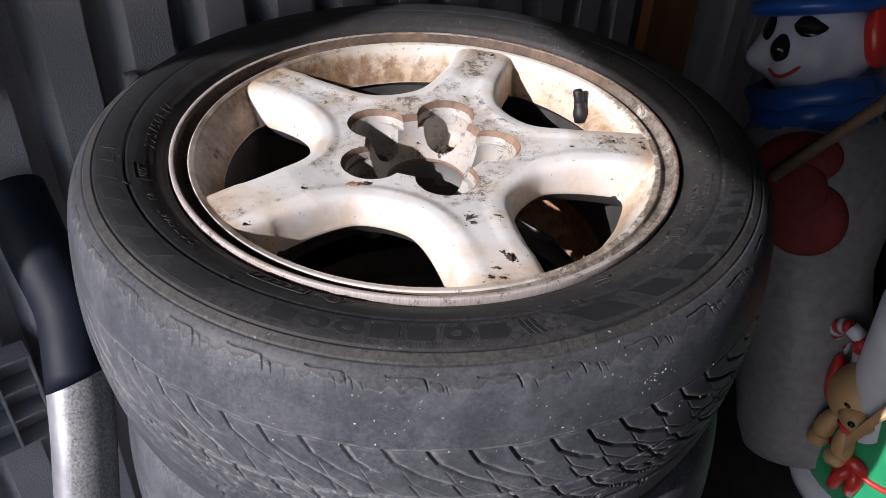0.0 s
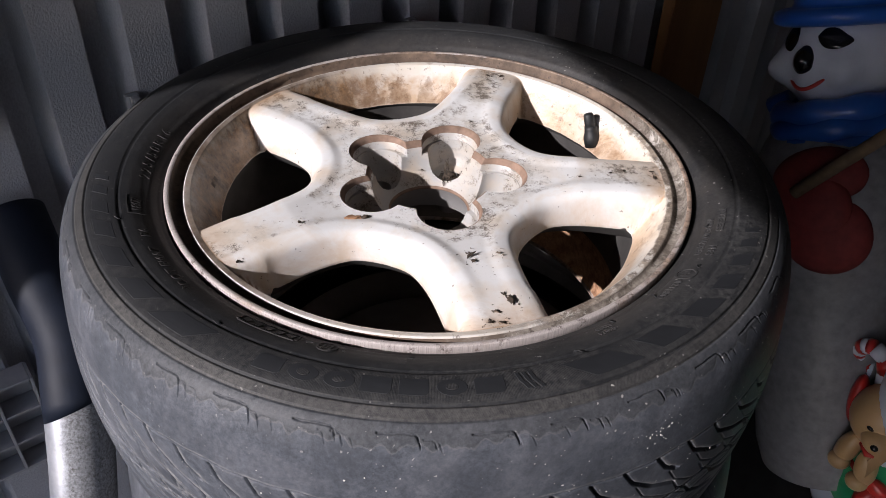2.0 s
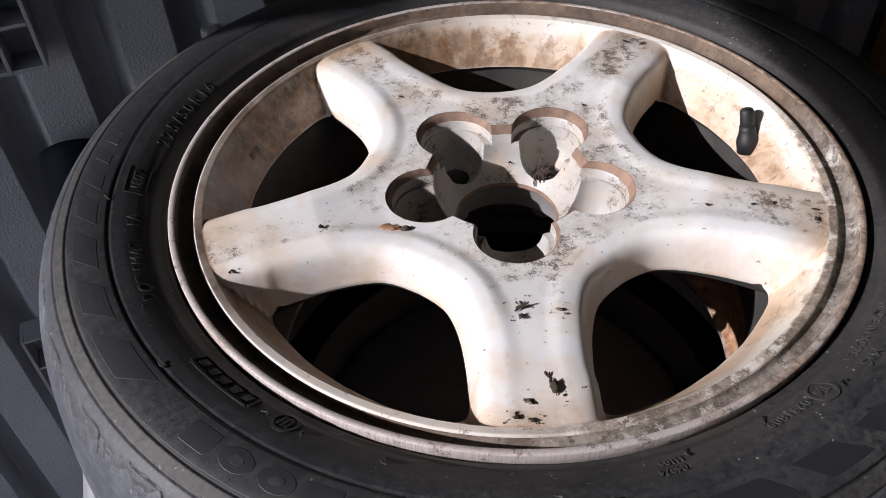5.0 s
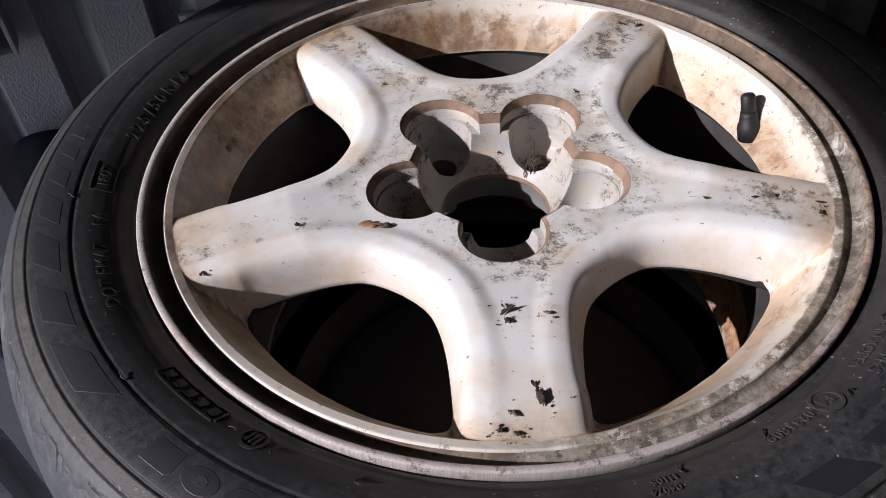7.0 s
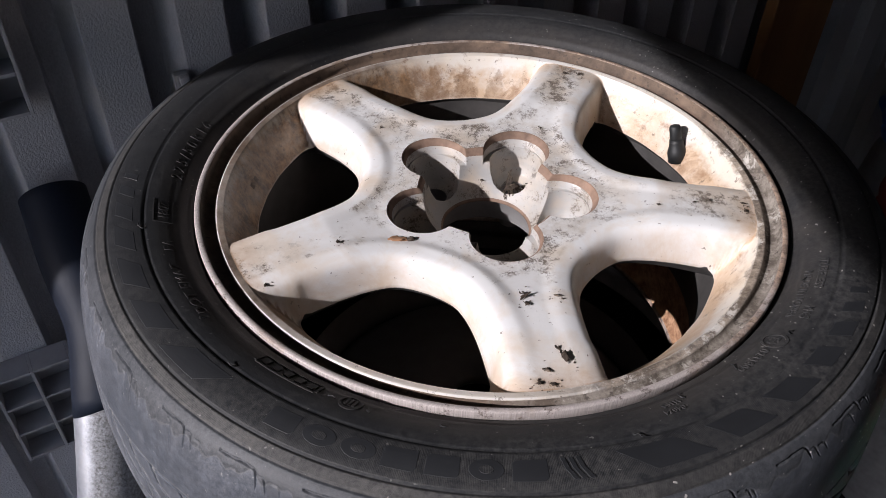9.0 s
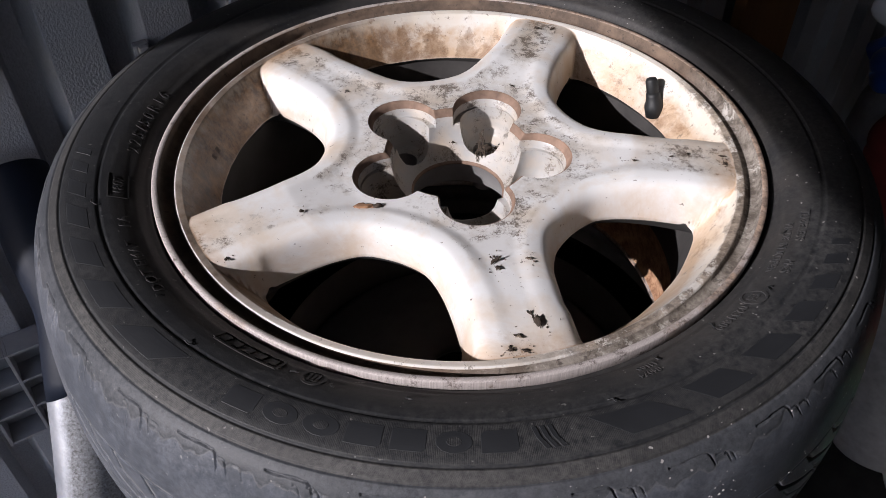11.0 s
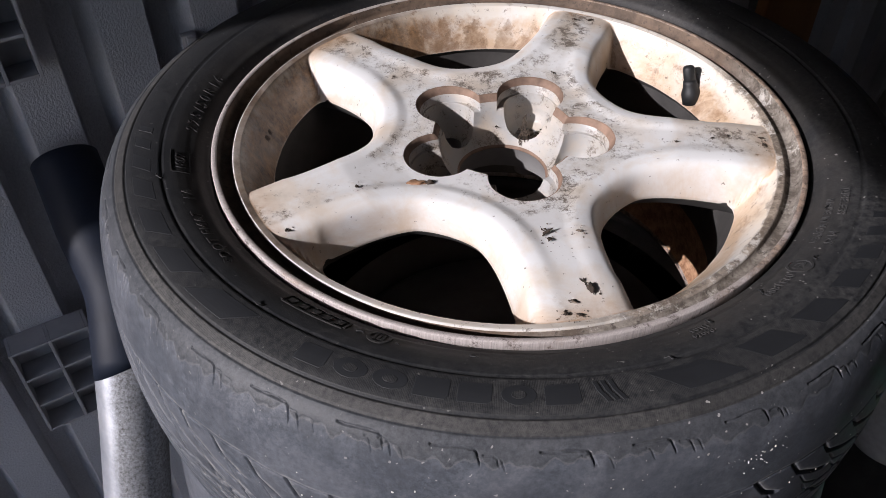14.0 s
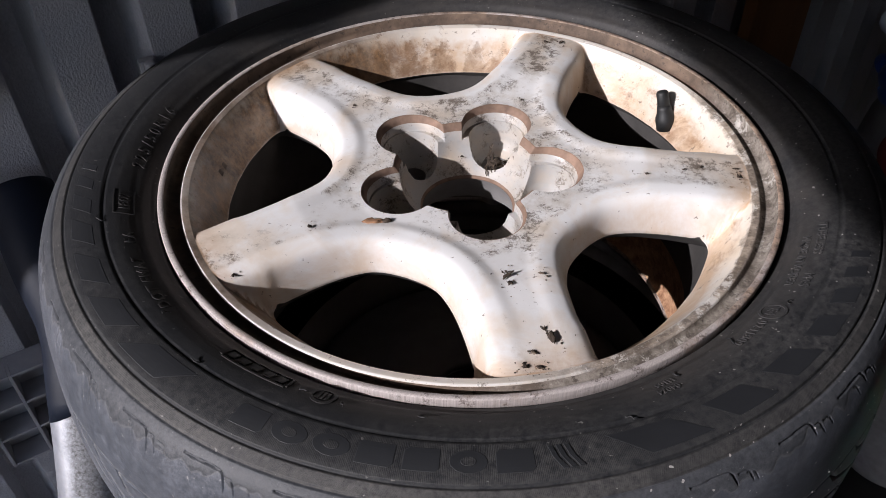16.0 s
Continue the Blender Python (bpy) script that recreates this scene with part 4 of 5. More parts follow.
            rows = np.where(np.abs(du[:, 0]) < 0.05)[0]
            cols = np.where(np.abs(arc - start) < 0.03)[0]
            dd, aa = du[rows], arc[cols][None, :] - start
            rad = 0.0035
            # straight run, then a quarter turn, then a thinning tail
            turn_d = np.abs(np.hypot(dd - length, aa - rad) - rad)
            path = np.where((dd > 0) & (dd < length), np.abs(aa - 0.0003 * np.sin(dd * 300)), 1.0)
            path = np.minimum(path, np.where((dd >= length) & (aa <= rad), turn_d, 1.0))
            sway = 0.0003 * np.sin((aa - rad) * 500)
            path = np.minimum(path, np.where((aa > rad) & (aa < rad + hookl), np.abs(dd - length - rad - 0.25 * (aa - rad) - sway), 1.0))
            thin = (0.00062, 0.0005, 0.00042, 0.00042)[kind] * (1 - 0.5 * np.clip((aa - rad) / hookl, 0, 1))
            local = dent(path, thin, depth)
            cut[np.ix_(rows, cols)] = np.maximum(cut[np.ix_(rows, cols)], local)
        # the ragged step of worn-off rubber round the shoulder
        saw = ((th - radians(-133.0)) * 35 / (2 * np.pi)) % 1.0
        edge = arc[i0] + 0.0050 + 0.0055 * np.abs(saw - 0.45) + 0.002 * np.sin(11 * th) + 0.0016 * np.sin(87 * th) + 0.0012 * np.sin(151 * th + 1)
        shoulder = np.clip((edge - arc[None, :]) / 0.012 + 0.5, 0, 1)
        cut -= 0.00022 * np.clip((edge - arc[None, :]) / 0.0018, 0, 1) * np.clip((arc[None, :] - arc[i0] + 0.006) / 0.006, 0, 1)
    rr = r - cut * normal[:, 0][None, :]
    zz = z - cut * normal[:, 1][None, :]
    pts = np.stack([rr * np.cos(th), rr * np.sin(th), zz + BASE], -1)
    mid = (p[:-1] + p[1:]) / 2
    kind = np.where((mid[:, 0] > 0.2784) & (mid[:, 0] < 0.2862) & (mid[:, 1] > -0.006), 2, np.where((mid[:, 0] > 0.2862) & (mid[:, 1] > -0.19), 1, 0))
    kind = np.where((mid[:, 0] > 0.279) & (mid[:, 1] < -0.19), 0, kind)
    me = grid_mesh(name, pts, [RUBBER, TREAD, SHOULDER], kind[None, :])
    for label, values in (("wear", wear), ("shoulder", shoulder)):
        me.attributes.new(label, "FLOAT", "POINT").data.foreach_set("value", values.astype(np.float32).ravel())
    return me


def sidewall_height(r):
    p, _ = tyre_profile(0.001)
    h = p[: len(p) // 2]
    return np.interp(r, h[:, 0], h[:, 1])


SIDE_R = np.linspace(0.224, 0.292, 200)
SIDE_Z = sidewall_height(SIDE_R)


def bent(me, radius, middle, lift=0.0, clockwise=True):
    """Lay a flat mesh (x along, y outwards) round the sidewall."""
    n = len(me.vertices)
    co = np.empty(n * 3)
    me.vertices.foreach_get("co", co)
    co = co.reshape(-1, 3)
    r = radius + co[:, 1]
    a = radians(middle) - co[:, 0] / radius * (1 if clockwise else -1)
    z = np.interp(r, SIDE_R, SIDE_Z) + co[:, 2] + lift
    out = np.stack([r * np.cos(a), r * np.sin(a), z + BASE], -1)
    me.vertices.foreach_set("co", out.ravel())
    me.update()
    return me


def words(text, size, radius, middle, gap=1.0, lift=0.0, clockwise=True):
    """Raised letters round the sidewall, centred at an angle."""
    c = bpy.data.curves.new("lettering", "FONT")
    c.body, c.size, c.align_x, c.extrude, c.space_character, c.bevel_depth = text, size, "CENTER", 0.0005, gap, 0.00015
    ob = new("lettering", c)
    bpy.context.view_layer.update()
    me = bpy.data.meshes.new_from_object(ob.evaluated_get(bpy.context.evaluated_depsgraph_get()))
    bpy.data.objects.remove(ob)
    bpy.data.curves.remove(c)
    me.materials.clear()
    me.materials.append(LETTER)
    return bent(me, radius, middle, lift, clockwise)


def flat_shape(points, tall, n=10, mat=None):
    """A low raised plate from an outline (x along, y outwards), cut finely so that it bends."""
    mat = mat or LETTER
    bm = bmesh.new()
    vs = []
    m = len(points)
    for i in range(m):
        a, b = points[i], points[(i + 1) % m]
        for k in range(n):
            f = k / n
            vs.append((a[0] + (b[0] - a[0]) * f, a[1] + (b[1] - a[1]) * f))
    cx, cy = sum(v[0] for v in vs) / len(vs), sum(v[1] for v in vs) / len(vs)
    loops = []
    for scale, z in ((1.0, -0.001), (1.0, tall * 0.6), (0.97, tall), (0.55, tall), (0.12, tall)):
        loops.append([bm.verts.new((cx + (x - cx) * scale, cy + (y - cy) * scale, z)) for x, y in vs])
    for lo, hi in zip(loops, loops[1:]):
        for i in range(len(vs)):
            bm.faces.new((lo[i], lo[(i + 1) % len(vs)], hi[(i + 1) % len(vs)], hi[i]))
    bm.faces.new(loops[-1])
    bmesh.ops.recalc_face_normals(bm, faces=bm.faces)
    return finish(bm, "block", mat)


def ring_shape(radius, width, tall):
    """A raised ring, flat, to be bent onto the sidewall."""
    bm = bmesh.new()
    n = 28
    loops = []
    for r, z in ((radius + width, -0.0005), (radius + width, tall), (radius - width, tall), (radius - width, -0.0005)):
        loops.append([bm.verts.new((r * math.cos(2 * math.pi * i / n), r * math.sin(2 * math.pi * i / n), z)) for i in range(n)])
    for lo, hi in zip(loops, loops[1:]):
        for i in range(n):
            bm.faces.new((lo[i], lo[(i + 1) % n], hi[(i + 1) % n], hi[i]))
    bmesh.ops.recalc_face_normals(bm, faces=bm.faces)
    return finish(bm, "ring_mark", LETTER)


def wheel(spot_at, name_label, fine):
    root = new("car_wheel")
    root.location = spot_at
    tagged(root, name_label, "wheel", "stack of car wheels")
    tyre = part("tyre", tyre_mesh("tyre", 2700 if fine else 420, 0.0012 if fine else 0.004, fine), root, "worn cracked black rubber tyre")
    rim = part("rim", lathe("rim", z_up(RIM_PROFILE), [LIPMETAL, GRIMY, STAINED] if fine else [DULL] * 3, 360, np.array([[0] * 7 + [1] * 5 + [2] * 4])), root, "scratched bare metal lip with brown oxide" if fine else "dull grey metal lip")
    barrel = part("barrel", lathe("barrel", z_up(BARREL_PROFILE), [BARREL, RUSTING, LIPMETAL] if fine else [BRAKE] * 3, 240, np.array([[0, 0, 0, 0, 1, 1, 1, 2, 2, 1, 1, 1]])), root, "inner barrel, dark for the shade behind the windows")
    if not fine:
        # plain disc added for the unknown lower face, so the windows above stay dark
        part("stand_in_disc", lathe("stand_in_disc", z_up(((0.034, -0.060), (0.034, -0.050), (0.080, -0.046), (0.110, -0.060), (0.150, -0.062), (0.172, -0.085), (0.172, -0.092), (0.110, -0.070), (0.034, -0.062))), BRAKE, 120), root, "plain disc added in place of the lower wheel's face")
        return root, tyre
    part("spoke_face", SPOKES, root, "dirty white painted five-spoke wheel face")
    part("hub_recess", RECESS, root, "brown oxidised edge of the bolt recess")
    part("hub_floor", HUB, root, "grimy painted hub floor with bolt holes, greyed partly for shade")
    part("centre_bore", lathe("centre_bore", z_up(((0.0362, -0.0476), (0.0350, -0.0487), (0.0345, -0.0500), (0.0400, -0.0535), (0.0440, -0.075))), [OXIDE, BRAKE], 120, np.array([[0, 0, 1, 1]])), root, "centre bore with a brown rim")
    return root, tyre


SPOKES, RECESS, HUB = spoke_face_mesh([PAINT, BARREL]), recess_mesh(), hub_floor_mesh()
top_wheel, top_tyre = wheel((0, 0, LIP - BASE), "dirty white five-spoke alloy wheel with worn tyre, topping a stack", True)
low_wheel, _ = wheel((0.006, -0.004, LIP - BASE - PITCH), "car wheel with a worn black tyre under another wheel", False)
copy_thing(low_wheel, pose(-0.004, 0.005, LIP - BASE - 2 * PITCH, 0, 0, 40))
copy_thing(low_wheel, pose(0.003, 0.002, LIP - BASE - 3 * PITCH, 0, 0, 110))

# valve stem in the back right window's wall
foot = Vector((0.1520, 0.1065, BASE - 0.0310))
axis = Vector((-0.0066, 0.0062, 0.0240)).normalized()
bm = bmesh.new()
tube_into(bm, [foot - axis * 0.006, foot + axis * 0.002, foot + axis * 0.005, foot + axis * 0.0075, foot + axis * 0.011, foot + axis * 0.014], [0.0082, 0.0084, 0.0078, 0.0066, 0.0060, 0.0057], 0, 24)
valve = part("valve_stem", finish(bm, "valve_stem", SMOOTH_RUBBER, True), top_wheel, "black rubber valve stem")
bm = bmesh.new()
tube_into(bm, [foot + axis * 0.013, foot + axis * 0.0135, foot + axis * 0.0245, foot + axis * 0.0262, foot + axis * 0.0268], [0.0049, 0.0051, 0.0049, 0.0040, 0.0015], 0, 24)
part("valve_cap", finish(bm, "valve_cap", SMOOTH_RUBBER, True), valve, "black plastic valve cap")

# raised marks on the top tyre
for text, size, radius, middle, gap in (("225/50R16", 0.0108, 0.2312, 183.5, 1.62), ("DOT EMA7", 0.0095, 0.2350, -137.2, 1.15), ("FA", 0.0095, 0.2355, -148.5, 1.15), ("1807", 0.0092, 0.2365, -157.6, 1.0), ("0231809", 0.0068, 0.2345, -41.0, 1.15), ("H105", 0.0052, 0.2335, -56.8, 1.05), ("04074", 0.0052, 0.2395, -57.3, 1.05), ("TUBELESS", 0.0068, 0.2400, -17.0, 1.1), ("MADE IN KOREA", 0.0062, 0.2325, -22.5, 1.1), ("M+S", 0.0075, 0.2400, -27.0, 1.05), ("E4", 0.0075, 0.2340, -35.3, 1.0)):
    part("lettering", words(text, size, radius, middle, gap), top_tyre)
part("ring_mark", bent(ring_shape(0.0068, 0.0007, 0.0008), 0.2368, -35.3), top_tyre)
part("ring_mark", bent(ring_shape(0.0064, 0.0009, 0.0008), 0.2345, -102.3), top_tyre)
for x in (-0.0025, 0.0, 0.0025):
    part("bar", bent(flat_shape(((x - 0.0008, -0.0035), (x + 0.0008, -0.0035), (x + 0.0008, 0.0035), (x - 0.0008, 0.0035)), 0.0007, 3), 0.2345, -102.3), top_tyre)
# oblong plate with five symbols
for x0, x1, y0, y1 in ((-0.0215, 0.0215, 0.0042, 0.0054), (-0.0215, 0.0215, -0.0054, -0.0042), (-0.0230, -0.0215, -0.0042, 0.0042), (0.0215, 0.0230, -0.0042, 0.0042)):
    part("plate_edge", bent(flat_shape(((x0, y0), (x1, y0), (x1, y1), (x0, y1)), 0.0009, 8), 0.2340, -112.8), top_tyre)
for i in range(5):
    x = -0.0172 + i * 0.0086
    part("symbol", bent(flat_shape(((x - 0.0028, -0.0026), (x + 0.0028, -0.0026), (x + 0.0022, 0.0026), (x - 0.0022, 0.0026)), 0.0008, 3), 0.2340, -112.8), top_tyre)
# border round the date mark
for x0, x1, y0, y1 in ((-0.0125, 0.0125, 0.0062, 0.0070), (-0.0125, 0.0125, -0.0058, -0.0050), (-0.0133, -0.0125, -0.005, 0.0062)):
    part("mark_edge", bent(flat_shape(((x0, y0), (x1, y0), (x1, y1), (x0, y1)), 0.0007, 5), 0.2395, -157.6), top_tyre)
# tapering blocks, large beside the maker's mark and smaller away from it
for side in (-1, 1):
    for k, (mid, wide, lean) in enumerate(((30.4, 7.6, 4.0), (41.2, 6.0, 3.0), (50.4, 5.6, 3.0), (58.4, 4.4, 2.6), (64.8, 3.2, 2.2), (69.8, 2.2, 1.7), (73.6, 1.4, 1.2))):
        w, h, le = radians(wide) * 0.1335, 0.0076 - 0.0004 * k, radians(lean) * 0.1335 * side
        shape = ((-w + le, -h), (w + le, -h), (w - le, h), (-w - le, h))
        part("block", bent(flat_shape(shape, 0.00022, 10, PANEL), 0.2655, -92.6 + side * mid), top_tyre)
# the maker's mark: plain low shapes of its size and an arched sign beside it
def oval(w, h, lean=0.0, n=14):
    return [(w * math.cos(6.2832 * i / n) + lean * math.sin(6.2832 * i / n), h * math.sin(6.2832 * i / n)) for i in range(n)]


for i, (wide, round_one) in enumerate(((0.0190, False), (0.0190, True), (0.0180, False), (0.0190, False), (0.0200, True), (0.0200, True), (0.0185, False))):
    a, w, h = -78.3 - i * 4.95, wide / 2, 0.0064
    shape = oval(w, h) if round_one else ((-w, -h), (w - 0.002, -h), (w, -h + 0.002), (w, h), (-w + 0.002, h), (-w, h - 0.002))
    part("mark_bar", bent(flat_shape(shape, 0.0002, 2 if round_one else 8, PANEL), 0.2648, a), top_tyre)
    if round_one:
        part("mark_middle", bent(flat_shape(oval(w * 0.42, h * 0.40), 0.0004, 2, RUBBER), 0.2648, a), top_tyre)
for i in range(3):
    x = i * 0.0042
    part("mark_arc", bent(flat_shape(((x - 0.0012, -0.0066), (x + 0.0010, -0.0066), (x - 0.0005, 0.0), (x - 0.0042, 0.0066), (x - 0.0068, 0.0066), (x - 0.0032, 0.001)), 0.0005, 4, PANEL), 0.2648, -72.6), top_tyre)


# thin rubber hairs left by the mould, and a splash of white flecks on the tread
rng = random.Random(52)
for where, radius in ((-105.0, 0.2360), (-98.9, 0.2355), (-88.7, 0.2345), (-53.4, 0.2345), (-43.5, 0.2350), (-129.0, 0.2385), (-31.5, 0.2420), (-17.5, 0.2340), (-152.0, 0.2520), (-118.0, 0.2505), (-64.0, 0.2500)):
    bm = bmesh.new()
    a, turn = radians(where), rng.uniform(0, 6.28)
    p = []
    for i in range(6):
        x, y = 0.0011 * i * math.cos(turn) - 0.003, 0.0011 * i * math.sin(turn)
        turn += rng.uniform(-0.5, 0.5)
        r = radius + y
        p.append((r * math.cos(a + x / radius), r * math.sin(a + x / radius), BASE + float(np.interp(r, SIDE_R, SIDE_Z)) + 0.0004 + 0.0003 * i))
    tube_into(bm, p, [0.0006, 0.0005, 0.0005, 0.0004, 0.0004, 0.0003], 0, 6)
    part("rubber_hair", finish(bm, "rubber_hair", SMOOTH_RUBBER, True), top_tyre)
bm = bmesh.new()
skin = tyre_profile(0.004)[0]
skin = skin[skin[:, 1] < 0.0][: len(skin) // 2]
for i in range(85):
    if i < 34:
        a, z, size = rng.gauss(-57.6, 1.7), rng.gauss(-0.022, 0.0060), rng.uniform(0.0002, 0.00055)
    else:
        a, z, size = rng.uniform(-110, -25), rng.uniform(-0.075, -0.002), rng.uniform(0.0002, 0.0008)
    order = np.argsort(skin[:, 1])
    r = float(np.interp(z, skin[order, 1], skin[order, 0])) + 0.0003
    m = Matrix.Rotation(radians(a), 4, "Z") @ Matrix.Translation((r, 0, z + BASE)) @ Matrix.Rotation(radians(80), 4, "Y") @ Matrix.Diagonal((size * rng.uniform(0.6, 1.5), size * rng.uniform(0.6, 1.5), 0.0003, 1)) @ Matrix.Rotation(rng.uniform(0, 6), 4, "Z")
    bmesh.ops.create_cone(bm, cap_ends=True, segments=7, radius1=1.0, radius2=0.7, depth=1.0, matrix=m)
flecks = part("white_flecks", finish(bm, "white_flecks", FLECK), top_tyre, "splash of tiny white flecks")
tagged(flecks, "splash of tiny white flecks", kind="stuff")


# ---- litter lying on the wheel ----
def flake(rng, size, thin=0.0004):
    """A curled scrap with a torn edge."""
    n = 44
    bm = bmesh.new()
    waves = [(k, rng.uniform(0.10, 0.30) / k**0.35, rng.uniform(0, 6.28)) for k in (1, 2, 3, 5, 8)]
    flatness, curl, bend = rng.uniform(0.45, 0.75), rng.uniform(0.08, 0.28), rng.uniform(0, 3.14)
    rim = []
    for i in range(n):
        a = 2 * math.pi * i / n
        r = size * max(0.18, 0.58 + sum(h * math.sin(k * a + f) for k, h, f in waves) + rng.uniform(-0.03, 0.03))
        rim.append((r * math.cos(a), flatness * r * math.sin(a)))

    def lift(x, y):
        u, v = x * math.cos(bend) + y * math.sin(bend), y * math.cos(bend) - x * math.sin(bend)
        return curl * u * u / size + 0.16 * size * (1 + math.sin(2.6 * v / size + 1.0))

    low = [bm.verts.new((x, y, lift(x, y))) for x, y in rim]
    top = [bm.verts.new((x * 0.95, y * 0.95, lift(x * 0.95, y * 0.95) + thin)) for x, y in rim]
    mid = [bm.verts.new((x * 0.5, y * 0.5, lift(x * 0.5, y * 0.5) + thin + 0.10 * size * rng.random())) for x, y in rim]
    c0, c1 = bm.verts.new((0, 0, 0.0)), bm.verts.new((0, 0, lift(0, 0) + thin))
    for i in range(n):
        j = (i + 1) % n
        bm.faces.new((low[i], low[j], top[j], top[i]))
        bm.faces.new((top[i], top[j], mid[j], mid[i]))
        bm.faces.new((mid[i], mid[j], c1))
        bm.faces.new((low[j], low[i], c0))
    return bm


def crumb(length, width, tall, seed):
    """A knobbly lump lying along x."""
    bm = bmesh.new()
    bmesh.ops.create_icosphere(bm, subdivisions=3, radius=1.0)
    for v in bm.verts:
        p = v.co.copy()
        n = noise.noise(p * 1.7 + Vector((seed, 0, 0))) * 0.5 + noise.noise(p * 5.0 + Vector((0, seed, 0))) * 0.32
        p *= 0.9 + n
        v.co = Vector((p.x * length / 2, p.y * width / 2, max(-0.25, p.z) * tall / 1.2))
    return bm


CRUMB = finish(crumb(2.0, 2.0, 1.2, 11.0), "crumb", DRY, True)
CRUMB_PALE = finish(crumb(2.0, 2.0, 1.2, 17.0), "crumb", DRY_PALE, True)


def litter(name, label, x, y, z, scraps, stems, size, seed, mat, crumbs=0):
    rng = random.Random(seed)
    root = new(name)
    root.location = (x, y, z)
    tagged(root, label, "litter", "litter on the wheel")
    for made in range(scraps):
        away = 1.3 if made else 0.0
        m = pose(away * rng.uniform(-1, 1) * size, away * rng.uniform(-1, 1) * size, 0.0004, rng.uniform(-5, 5), rng.uniform(-5, 5), rng.uniform(0, 360))
        part("scrap", finish(flake(rng, size * (0.85 if made == 0 else rng.uniform(0.14, 0.40))), "scrap", mat, True), root, "", m)
    for _ in range(crumbs):
        a, far, small = rng.uniform(0, 6.28), size * rng.uniform(0.4, 2.4), size * rng.uniform(0.05, 0.13)
        m = pose(far * math.cos(a), far * math.sin(a), 0.0002, 0, 0, rng.uniform(0, 360)) @ Matrix.Diagonal((small, small * rng.uniform(0.5, 1.0), small * 0.7, 1))
        part("crumb", CRUMB_PALE if rng.random() < 0.4 else CRUMB, root, "", m)
    for _ in range(stems):
        a, ln = rng.uniform(0, 6.28), size * rng.uniform(0.8, 1.9)
        p = [(rng.uniform(-0.3, 0.3) * size, rng.uniform(-0.3, 0.3) * size, 0.0008)]
        for k in range(5):
            a += rng.uniform(-0.8, 0.8)
            q = p[-1]
            p.append((q[0] + ln / 5 * math.cos(a), q[1] + ln / 5 * math.sin(a), 0.0004 + rng.uniform(0, 0.10) * size))
        bm = bmesh.new()
        tube_into(bm, list(curve_through(p, 4)), 0.00030, 0, 5)
        part("stem", finish(bm, "stem", mat), root)
    return root


for label, x, y, scraps, stems, size, seed, mat in (
    ("dark curled leaf scraps on a white spoke", 0.0385, -0.117, 3, 0, 0.0085, 3, DRY),
    ("dark torn leaf end on a white spoke", 0.0412, -0.1245, 2, 0, 0.0060, 4, DRY),
    ("brown crumpled leaf scraps on a white spoke", 0.0672, -0.1640, 4, 2, 0.0095, 5, DRY),
    ("small brown scraps near a white spoke's tip", 0.0545, -0.1880, 3, 0, 0.0055, 8, DRY),
    ("small brown scraps near a white spoke's tip", 0.0625, -0.1872, 3, 0, 0.0050, 9, DRY),
    ("small pale brown scraps on a white spoke", 0.0595, -0.1140, 3, 0, 0.0045, 11, DRY_PALE),
    ("pale torn scrap near a white spoke's tip", 0.0580, -0.1770, 2, 0, 0.0050, 12, DRY_PALE),
    ("small dark leaf on a white spoke", -0.0955, -0.0893, 1, 0, 0.0052, 13, DRY),
    ("dark crumbs at a white spoke's end", -0.1330, -0.1370, 6, 0, 0.0042, 14, DRY),
    ("dark mossy crumbs on a white spoke's end", 0.0612, 0.1800, 8, 0, 0.0050, 15, DRY),
    ("dark mossy crumbs on a white spoke's end", 0.0480, 0.1790, 6, 0, 0.0040, 16, DRY),
    ("dark crumbs on a dirty white spoke's end", 0.1930, 0.0033, 4, 0, 0.0045, 17, DRY),
    ("dark crumbs on a dirty white spoke's end", 0.1915, 0.0128, 3, 0, 0.0040, 18, DRY),
    ("tiny dark crumbs on a white spoke", -0.0981, 0.0600, 4, 0, 0.0030, 19, DRY),
    ("tiny dark crumbs on a white spoke", 0.0332, 0.0890, 3, 0, 0.0032, 20, DRY),
    ("tiny dark scrap on a white spoke", 0.1280, -0.0020, 2, 0, 0.0035, 40, DRY),
    ("tiny dark scrap on a white spoke", 0.1550, 0.0060, 1, 0, 0.0035, 41, DRY),
    ("tiny dark scrap on a white spoke", 0.1667, 0.0109, 2, 0, 0.0032, 42, DRY),
):
    litter("dried_leaf_scraps", label, x, y, LIP + face_height(x, y), scraps, stems, size * 0.72, seed, mat, 7)
flake_at = (-0.0555, -0.0740)
rust_flake = new("rust_flake")
rust_flake.location = (*flake_at, LIP + face_height(*flake_at))
tagged(rust_flake, "orange rust flake on the wheel beside the hub", "litter", "litter on the wheel")
part("flake_body", finish(crumb(0.0165, 0.0052, 0.0032, 2.0), "flake_body", RUST, True), rust_flake, "", pose(-0.001, 0, 0, 0, 0, 17))
part("flake_end", finish(crumb(0.0062, 0.0042, 0.0022, 7.0), "flake_end", DRY, True), rust_flake, "dark crumbled end", pose(0.0086, 0.0028, 0, 0, 0, 30))
wisp = litter("dry_grass_wisp", "wisp of dry grass hanging in a bolt pocket", 0.0165, 0.0490, LIP - 0.0465, 7, 22, 0.0085, 31, DRY)
